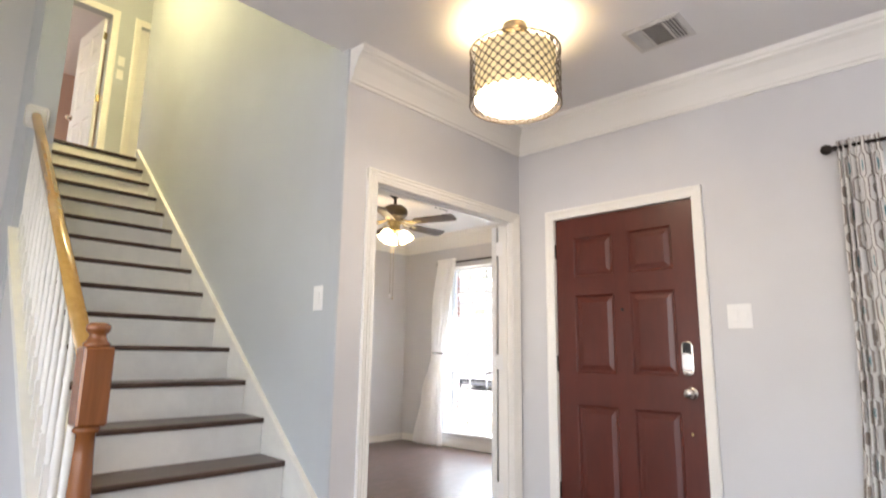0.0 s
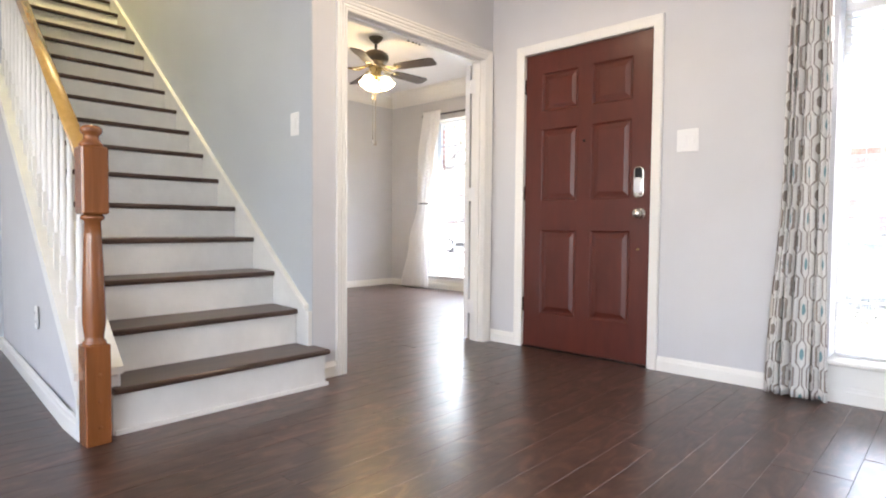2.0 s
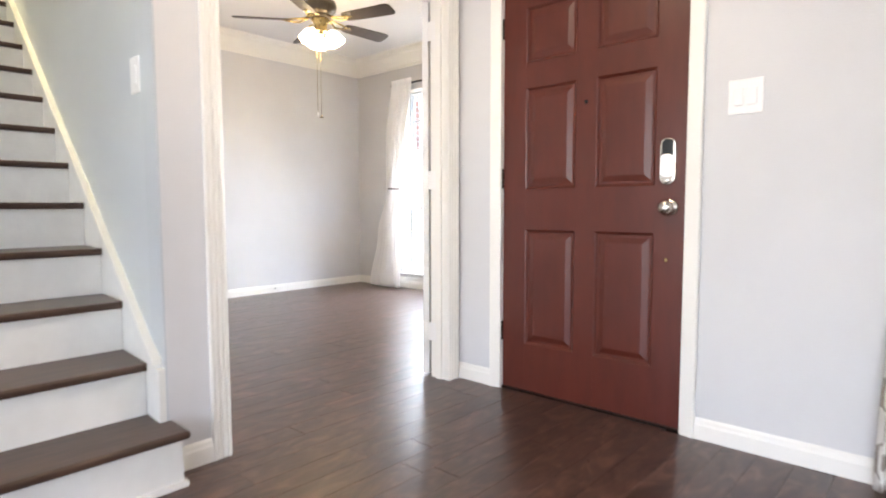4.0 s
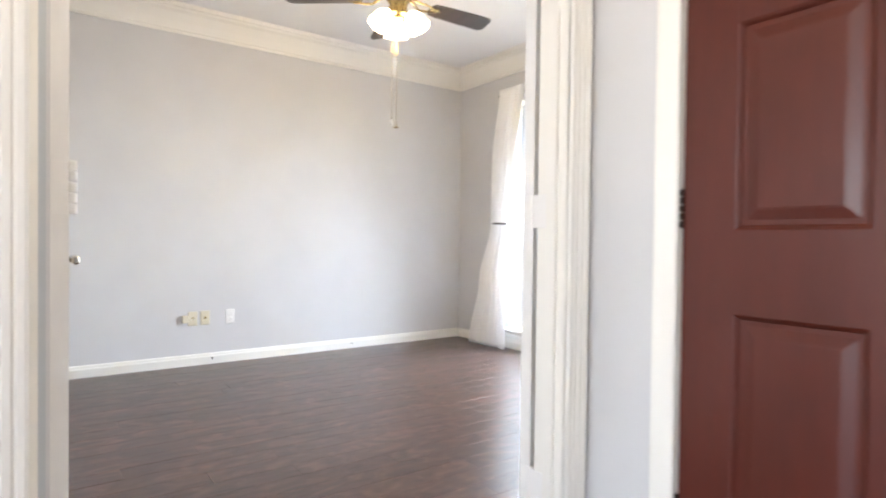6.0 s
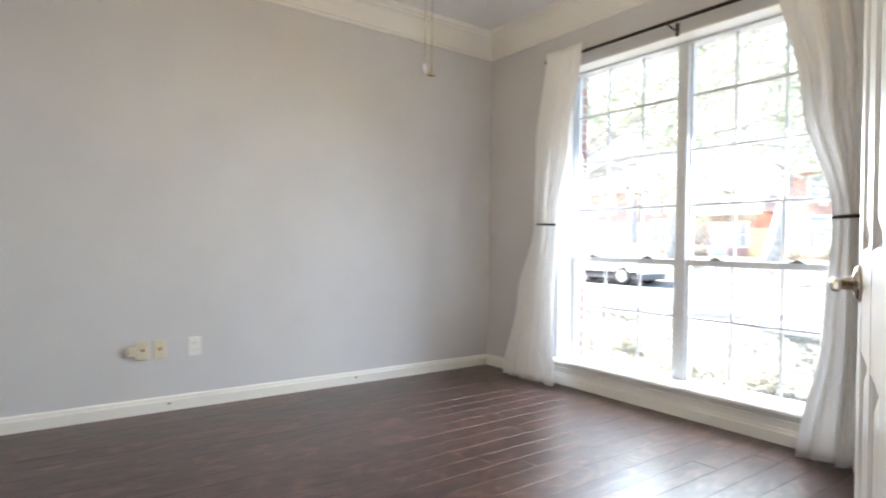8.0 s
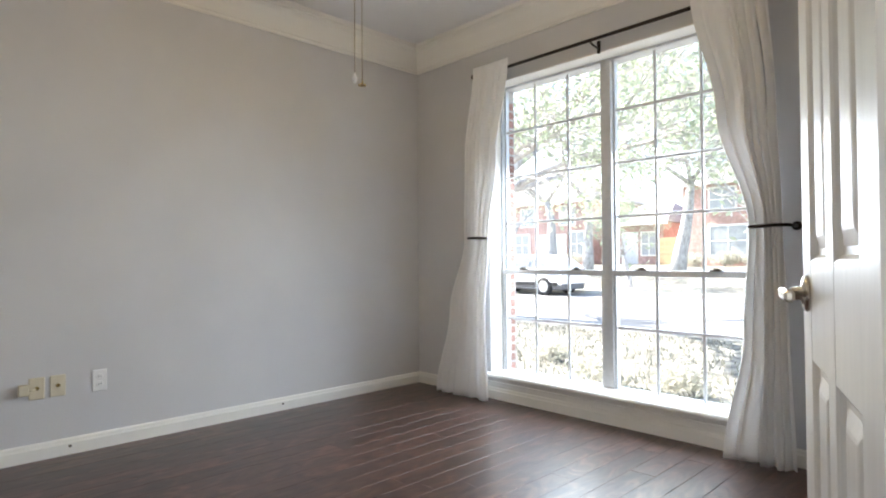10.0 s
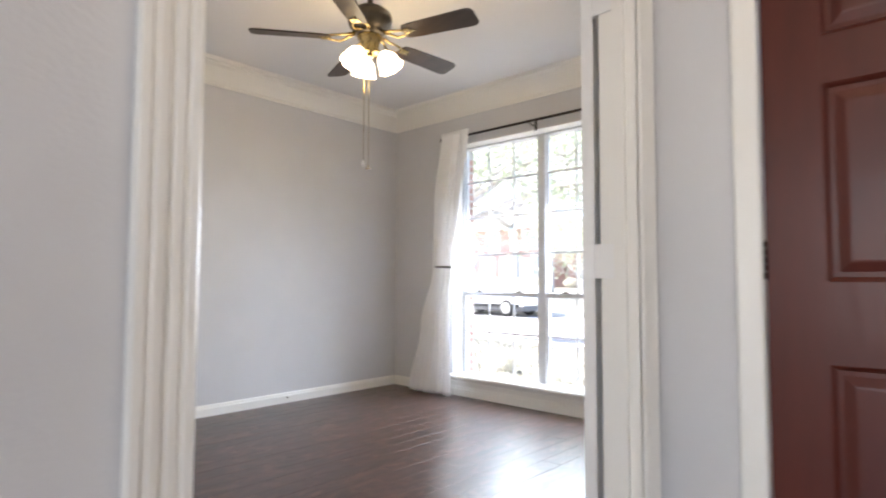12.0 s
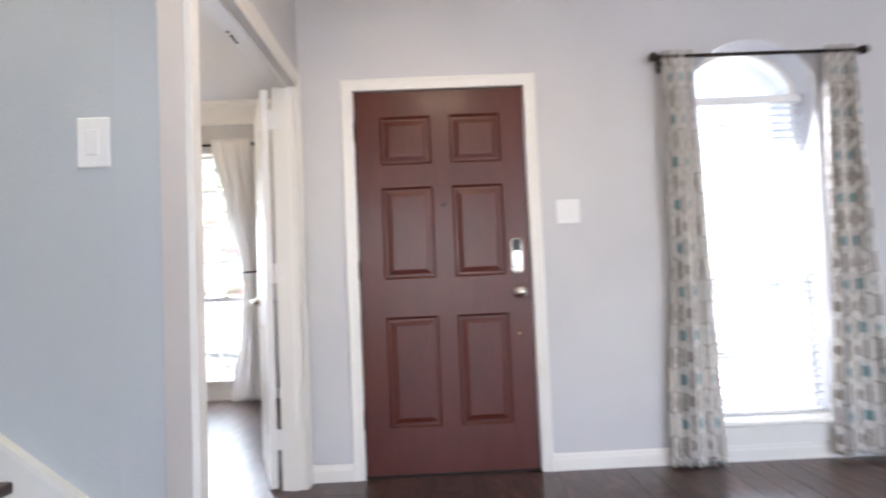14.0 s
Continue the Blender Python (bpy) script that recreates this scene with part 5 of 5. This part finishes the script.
def tree(place, height, seed, leaves, label, spread=1.0, bias=(0, 0, 0)):
    rnd = random.Random(seed)
    t = thing("tree", place, label, "tree", "street trees")
    bm = bmesh.new()
    tips = []

    def limb(p, d, length, r, depth):
        pts, rs = [p], [r]
        for i in range(4):
            d = (d + Vector((rnd.uniform(-.25, .25), rnd.uniform(-.25, .25), rnd.uniform(-.06, .16)))).normalized()
            p = p + d * length / 4
            pts.append(p)
            rs.append(r * (1 - 0.14 * (i + 1)))
        tube(bm, pts, rs, 7 if depth < 2 else 5)
        if depth >= 3:
            tips.append(p)
            return
        for k in range(3 if depth else 4):
            a = rnd.uniform(0, 6.28)
            nd = (d * 0.55 + Vector((math.cos(a) * spread, math.sin(a) * spread, rnd.uniform(0.0, 0.55))) + Vector(bias)).normalized()
            limb(p, nd, length * rnd.uniform(0.62, 0.82), rs[-1] * 0.68, depth + 1)
        if depth >= 1:
            tips.append(p)
    limb(Vector((0, 0, -0.15)), Vector((rnd.uniform(-.15, .15), 0, 1)), height * 0.32, height * 0.028, 0)
    part("trunk", bm, BARK, t, "grey branching trunk")
    bm = bmesh.new()
    for p in tips:
        leaf_cloud(bm, p, height * 0.12, leaves * 3, height * 0.0065, rnd)
    part("crown", bm, LEAF, t, "sparse green crown")
    return t


tree((-20.2, 28.0, 0.22), 13.0, 21, 26, "large spreading street tree with sparse leaves", 1.2)
tree((-18.2, 28.4, 0.24), 12.0, 29, 22, "grey-limbed street tree with sparse leaves", 1.0)
tree((-13.4, 28.2, 0.22), 13.5, 34, 60, "leafy spreading street tree", 1.1)
tree((-23.6, 27.5, 0.16), 9.5, 5, 22, "bare-limbed grey street tree", 1.1)
tree((-13.5, 24.0, -0.30), 5.0, 47, 30, "young street tree in a mulch ring", 0.8)
tree((-9.0, 27.0, 0.10), 10.0, 63, 55, "leafy spreading street tree", 1.1)
tree((7.0, 27.0, 0.10), 10.0, 71, 55, "leafy spreading street tree", 1.1)


def yard_oak(place, seed):
    """A wide oak whose long limbs arch over the lawn; leaves only towards their ends."""
    rnd = random.Random(seed)
    t = thing("tree", place, "wide front yard oak with long arching grey limbs", "tree", "yard trees")
    bm, leaf = bmesh.new(), bmesh.new()
    tube(bm, [(0, 0, -0.15), (0.1, 0.05, 1.2), (0.3, 0, 2.3), (0.5, 0.05, 3.0)], [0.30, 0.25, 0.23, 0.20], 10)

    def branch(p, d, length, r, depth):
        pts, rs = [p], [r]
        for i in range(6):
            d = (d + Vector((rnd.uniform(-.22, .22), rnd.uniform(-.22, .22), rnd.uniform(-.16, .16)))).normalized()
            p = p + d * length / 6
            pts.append(p)
            rs.append(max(r * (1 - 0.13 * (i + 1)), 0.006))
            if depth < 3 and i >= 1:
                for _ in range(2 if depth else 1):
                    side = Vector((rnd.uniform(-.3, 1), rnd.uniform(-1, 1), rnd.uniform(-.5, .7)))
                    branch(p, (d * 0.8 + side).normalized(), length * rnd.uniform(0.3, 0.5), rs[-1] * 0.55, depth + 1)
        tube(bm, pts, rs, 8 if depth == 0 else 5 if depth == 1 else 4)
        if depth >= 2 and p.x > 3.6:
            leaf_cloud(leaf, p, 0.45, 6, 0.05, rnd)
    for ang, up in ((-35, 0.30), (-12, 0.45), (8, 0.22), (25, 0.5), (50, 0.35), (-60, 0.6), (80, 0.7), (150, 0.6), (215, 0.6)):
        a = radians(ang)
        branch(Vector((0.5, 0.05, 2.6 + up)), Vector((math.cos(a), math.sin(a), up)).normalized(), 6.6 if abs(ang) < 90 else 4.0, 0.11, 0)
    part("trunk", bm, BARK, t, "grey trunk and limbs")
    part("crown", leaf, LEAF, t, "sparse pale green crown")


yard_oak((-12.6, 13.4, -0.3), 77)


def house(place, w, d, h, roof_h, openings, label):
    t = thing("house", place, label, "house", "houses across the street")
    bm = bmesh.new()
    bx(bm, 0, w, 0, d, -0.6, h)
    part("wall", bm, FARBRICK, t, "red brick wall, paled for haze")
    bm = bmesh.new()
    v = [bm.verts.new(c) for c in ((-0.5, -0.5, h), (w + 0.5, -0.5, h), (w + 0.5, d + 0.5, h), (-0.5, d + 0.5, h), (w * 0.22, d / 2, h + roof_h), (w * 0.78, d / 2, h + roof_h))]
    for f in ((0, 1, 5, 4), (1, 2, 5), (2, 3, 4, 5), (3, 0, 4), (3, 2, 1, 0)):
        bm.faces.new([v[i] for i in f])
    part("roof", bm, ROOF, t, "grey shingled hip roof")
    bm = bmesh.new()
    bx(bm, -0.52, w + 0.52, -0.55, -0.5, h - 0.18, h + 0.05)
    part("fascia", bm, TRIM, t)
    for kind, x, z, ow, oh in openings:
        bm = bmesh.new()
        sweep(bm, [(x, z), (x + ow, z), (x + ow, z + oh), (x, z + oh)], [(0, 0), (0, -0.06), (-0.1, -0.06), (-0.1, 0)], lambda u, vv, ww: (u, ww, vv), True)
        fr = part("window" if kind == "w" else "door" if kind == "d" else "garage_door", bm, TRIM, t)
        bm = bmesh.new()
        bx(bm, x, x + ow, -0.03, 0.0, z, z + oh)
        part("pane" if kind == "w" else "leaf", bm, FARPANE if kind == "w" else SASH if kind == "d" else TRIM, fr)
        if kind == "w":
            bm = bmesh.new()
            bx(bm, x + ow / 2 - 0.03, x + ow / 2 + 0.03, -0.05, -0.03, z, z + oh)
            bx(bm, x, x + ow, -0.05, -0.03, z + oh / 2 - 0.03, z + oh / 2 + 0.03)
            part("muntin", bm, TRIM, fr)
    return t


house((-36, 38, 0.5), 12.1, 9, 4.7, 2.2, [("w", 2.2, 0.8, 1.3, 1.7), ("w", 5.4, 0.8, 1.3, 1.5), ("g", 7.4, 0.0, 2.6, 2.2), ("w", 10.4, 0.7, 1.2, 1.7), ("w", 6.0, 3.0, 1.2, 1.3), ("w", 9.6, 3.0, 1.2, 1.3)], "two-storey red brick house with grey roof")
house((-23.6, 39.5, 0.5), 4.3, 8, 2.9, 1.6, [("d", 1.4, 0.0, 1.0, 2.2), ("w", 2.8, 0.7, 1.0, 1.5)], "low red brick house wing with a door")
house((-16.9, 37, 0.5), 14, 9, 4.9, 2.4, [("w", 1.6, 0.6, 2.0, 1.7), ("w", 1.6, 3.2, 1.4, 1.3), ("d", 6.2, 0.0, 1.0, 2.2), ("w", 9.0, 0.7, 1.6, 1.7), ("w", 9.0, 3.2, 1.6, 1.3)], "two-storey red brick house with grey roof")
fence = thing("fence", (-19.25, 38.6, 0.50), "tall pine board fence between the houses", "fence")
pm = None
for k in range(14):
    if pm is None:
        bm = bmesh.new()
        cbx(bm, 0, 0.14, -0.012, 0.012, 0, 1.8, 0.004)
        ob = part("board", bm, PINE, fence)
        pm = ob.data
    else:
        ob = new("board", pm)
        ob.parent = fence
    ob.location = (k * 0.15, 0, 0)


def shrub(place, rad, n, seed, label):
    rnd = random.Random(seed)
    t = thing("shrub", place, label, "shrub", "shrubs")
    bm = bmesh.new()
    for k in range(7):
        leaf_cloud(bm, (rnd.uniform(-rad, rad) * 0.6, rnd.uniform(-rad, rad) * 0.5, rad * rnd.uniform(0.35, 0.6)), rad * 0.55, n, rad * 0.07, rnd)
    part("foliage", bm, SHRUB, t)
    bm = bmesh.new()
    for k in range(5):
        tube(bm, [(0, 0, -0.05), (rnd.uniform(-.4, .4) * rad, rnd.uniform(-.4, .4) * rad, rad * 0.7)], [0.02, 0.006], 5)
    part("stem", bm, BARK, t)
    return t


for i, (x, y, z, r_) in enumerate([(-24.5, 36.6, 0.48, 1.0), (-22.0, 37.6, 0.5, 0.8), (-15.8, 36.0, 0.46, 0.9), (-14.2, 36.0, 0.46, 1.0), (-12.8, 36.0, 0.46, 0.8), (-27, 36.8, 0.48, 0.9), (-5.2, 7.6, -0.3, 0.38), (-4.4, 7.9, -0.3, 0.34), (-6.5, 8.6, -0.3, 0.3), (1.4, 8.2, -0.3, 0.5), (2.4, 8.6, -0.3, 0.5)]):
    shrub((x, y, z), r_, 120, 100 + i, "small-leaved green shrub in the yard")

# grass and fallen leaves near the window
rnd = random.Random(9)
bm = bmesh.new()
for _ in range(9000):
    x, y = rnd.uniform(-11, 3), rnd.uniform(6.3, 11.8)
    a = rnd.uniform(0, 6.28)
    h = rnd.uniform(0.03, 0.09)
    dx, dy = 0.012 * math.cos(a), 0.012 * math.sin(a)
    v = [bm.verts.new(c) for c in ((x - dx, y - dy, -0.305), (x + dx, y + dy, -0.305), (x + rnd.uniform(-.04, .04), y + rnd.uniform(-.04, .04), -0.30 + h))]
    bm.faces.new(v)
tagged(link("grass", bm, GRASS), "patchy yellow-green grass", "grass", "", "stuff")


def car(place, rz):
    t = thing("car", place, "white crossover car parked along the kerb", "car", "", "", rz)
    prof = [(-2.2, 0.45), (-2.22, 0.75), (-2.1, 0.95), (-1.35, 1.08), (-0.75, 1.50), (-0.3, 1.60), (1.2, 1.58), (1.75, 1.35), (2.1, 1.05), (2.18, 0.75), (2.15, 0.45)]
    bm = bmesh.new()
    rows = []
    for s, inset in ((-0.88, 0.02), (-0.80, 0), (0.80, 0), (0.88, 0.02)):
        rows.append([bm.verts.new((x, s * (0.78 if z > 1.2 else 1.0), z - inset)) for x, z in prof])
    for a, b in zip(rows, rows[1:]):
        for i in range(len(prof) - 1):
            f = bm.faces.new((a[i], a[i + 1], b[i + 1], b[i]))
        bm.faces.new((a[0], b[0], b[-1], a[-1]))
    bm.faces.new(rows[0])
    bm.faces.new(list(reversed(rows[-1])))
    part("body", bm, CARWHITE, t, "white painted body")
    bm = bmesh.new()
    cbx(bm, -2.1, 2.12, -0.80, 0.80, 0.22, 0.46, 0.04)
    part("underbody", bm, TRIMGREY, t, "dark grey lower bumper and underbody")
    for s in (-1, 1):
        for pts in ([(-1.15, 1.10), (-0.68, 1.44), (-0.22, 1.50), (-0.22, 1.10)], [(-0.14, 1.10), (-0.14, 1.50), (0.62, 1.50), (0.62, 1.10)], [(0.70, 1.10), (0.70, 1.49), (1.18, 1.46), (1.58, 1.22), (1.58, 1.12)]):
            bm = bmesh.new()
            lo = [bm.verts.new((x, s * (0.885 if z < 1.2 else 0.70), z)) for x, z in pts]
            hi = [bm.verts.new((x, s * (0.895 if z < 1.2 else 0.712), z)) for x, z in pts]
            n = len(pts)
            bm.faces.new(lo)
            bm.faces.new(list(reversed(hi)))
            for i in range(n):
                bm.faces.new((lo[i], lo[(i + 1) % n], hi[(i + 1) % n], hi[i]))
            part("side_window", bm, CARGLASS, t)
        for x in (-1.35, 1.33):
            bm = bmesh.new()
            lathe(bm, [(0.20, -0.10), (0.33, -0.10), (0.35, -0.06), (0.35, 0.06), (0.33, 0.10), (0.20, 0.10)], pose(x, s * 0.80, 0.35, 90), 24)
            wh = part("wheel", bm, TYRE, t)
            bm = bmesh.new()
            for k in range(5):
                b2 = bmesh.new()
                bx(b2, -0.03, 0.03, -0.106, 0.106, 0.03, 0.215)
                merge(bm, b2, pose(x, s * 0.80, 0.35, 0, 72 * k))
            lathe(bm, [(0.225, -0.104), (0.205, -0.108), (0.205, 0.108), (0.225, 0.104)], pose(x, s * 0.80, 0.35, 90), 24)
            part("rim", bm, RIM, wh)
        bm = bmesh.new()
        bx(bm, -2.0, 2.0, s * 0.885 - 0.01, s * 0.885 + 0.01, 0.38, 0.52)
        part("sill_cladding", bm, TYRE, t)
        bm = bmesh.new()
        cbx(bm, 2.02, 2.14, s * 0.72 - 0.12, s * 0.72 + 0.12, 0.88, 1.02, 0.02)
        part("tail_light", bm, DOORRED, t)
        bm = bmesh.new()
        cbx(bm, -2.20, -2.05, s * 0.62 - 0.16, s * 0.62 + 0.16, 0.74, 0.86, 0.02)
        part("headlight", bm, CRYSTAL, t)
    return t


car((-16.7, 21.55, -0.43), 0)
car((3.5, 21.4, -0.43), 0)
bm = bmesh.new()
lathe(bm, [(0.9, 0), (0.85, 0.06), (0.3, 0.09), (0.05, 0.09)], pose(-13.5, 24.0, -0.30), 24)
tagged(link("mulch_ring", bm, BARK), "round mulch bed round the young tree", "mulch bed")

# ---- pieces: bricks and planks ----
bmx = bmesh.new()
bx(bmx, -0.05, 0.05, -0.034, 0.034, -0.0275, 0.0275)
bmesh.ops.bevel(bmx, geom=bmx.edges[:], offset=0.004, segments=1, affect="EDGES")
brick_me = bpy.data.meshes.new("brick")
bmx.to_mesh(brick_me)
bmx.free()
brick_me.materials.append(BRICK)
rnd = random.Random(4)
for k in range(31):
    ob = new("brick", brick_me)
    ob.parent = veneer
    ob.location = (-4.930 + rnd.uniform(-0.002, 0.002), 5.892 + (0.004 if k % 2 else 0.0), 0.13 + 0.0675 * k)
    ob.scale = (1, 1.0 if k % 2 else 0.95, 1)

floor = solid("floor", UNDER, [(-4.6, 3.2, -3.2, DO, -0.2, -0.0125), (WO, -2.05, YS - 0.25, YW, -0.2, -0.0125)], "dark walnut plank floor with satin sheen", "floor")
PW, PL = 0.121, 1.20
plank_meshes = {}


def plank_verts(w, l):
    c = 0.0007
    h = 0.0115
    return [(x, y, z) for x, y, z in ((-w / 2, -l / 2, 0), (w / 2, -l / 2, 0), (w / 2, l / 2, 0), (-w / 2, l / 2, 0),
            (-w / 2, -l / 2, h - c), (w / 2, -l / 2, h - c), (w / 2, l / 2, h - c), (-w / 2, l / 2, h - c),
            (-w / 2 + c, -l / 2 + c, h), (w / 2 - c, -l / 2 + c, h), (w / 2 - c, l / 2 - c, h), (-w / 2 + c, l / 2 - c, h))]


PF = [(0, 1, 5, 4), (1, 2, 6, 5), (2, 3, 7, 6), (3, 0, 4, 7), (4, 5, 9, 8), (5, 6, 10, 9), (6, 7, 11, 10), (7, 4, 8, 11), (8, 9, 10, 11)]


def plank_mesh(w, l):
    key = (round(w, 3), round(l, 2))
    if key not in plank_meshes:
        me = bpy.data.meshes.new("plank")
        me.from_pydata(plank_verts(*key), [], PF)
        me.materials.append(PLANK)
        plank_meshes[key] = me
    return plank_meshes[key], key


rnd = random.Random(12)
count, far_v, far_f = 0, [], []
x = -5.66
while x < 3.2:
    w = PW
    xc = x + w / 2
    if x + w > 3.2:
        break
    ranges = [(-3.2, D + 0.03)] if xc > -2.15 else ([(-3.2, 0.84)] if xc > -4.6 else []) + [(YS - 0.02, YW)]
    for lo, hi in ranges:
        y = lo - rnd.uniform(0, PL)
        while y < hi:
            a, b = max(y, lo), min(y + PL, hi)
            y += PL
            if b - a < 0.06:
                continue
            l = math.floor((b - a) * 50) / 50 - 0.0008
            near = (b > 0.9 and -2.15 < xc < 0.75) or (xc <= -2.15 and a > 1.5)
            if near and count < 330:
                me, key = plank_mesh(w - 0.0008, (b - a) - 0.0008)
                ob = new("plank", me)
                ob.parent = floor
                ob.location = (xc, (a + b) / 2, -0.0115 + rnd.uniform(-0.0003, 0.0003))
                count += 1
            else:
                n = len(far_v)
                far_v += [(xc + p[0], (a + b) / 2 + p[1], p[2] - 0.0115) for p in plank_verts(w - 0.0008, b - a - 0.0008)]
                far_f += [tuple(i + n for i in f) for f in PF]
    x += PW
me = bpy.data.meshes.new("plank_field")
me.from_pydata(far_v, [], far_f)
me.materials.append(PLANK)
pf = new("plank_field", me)
pf.parent = floor
tagged(pf, "dark walnut planks", "", "", "stuff")
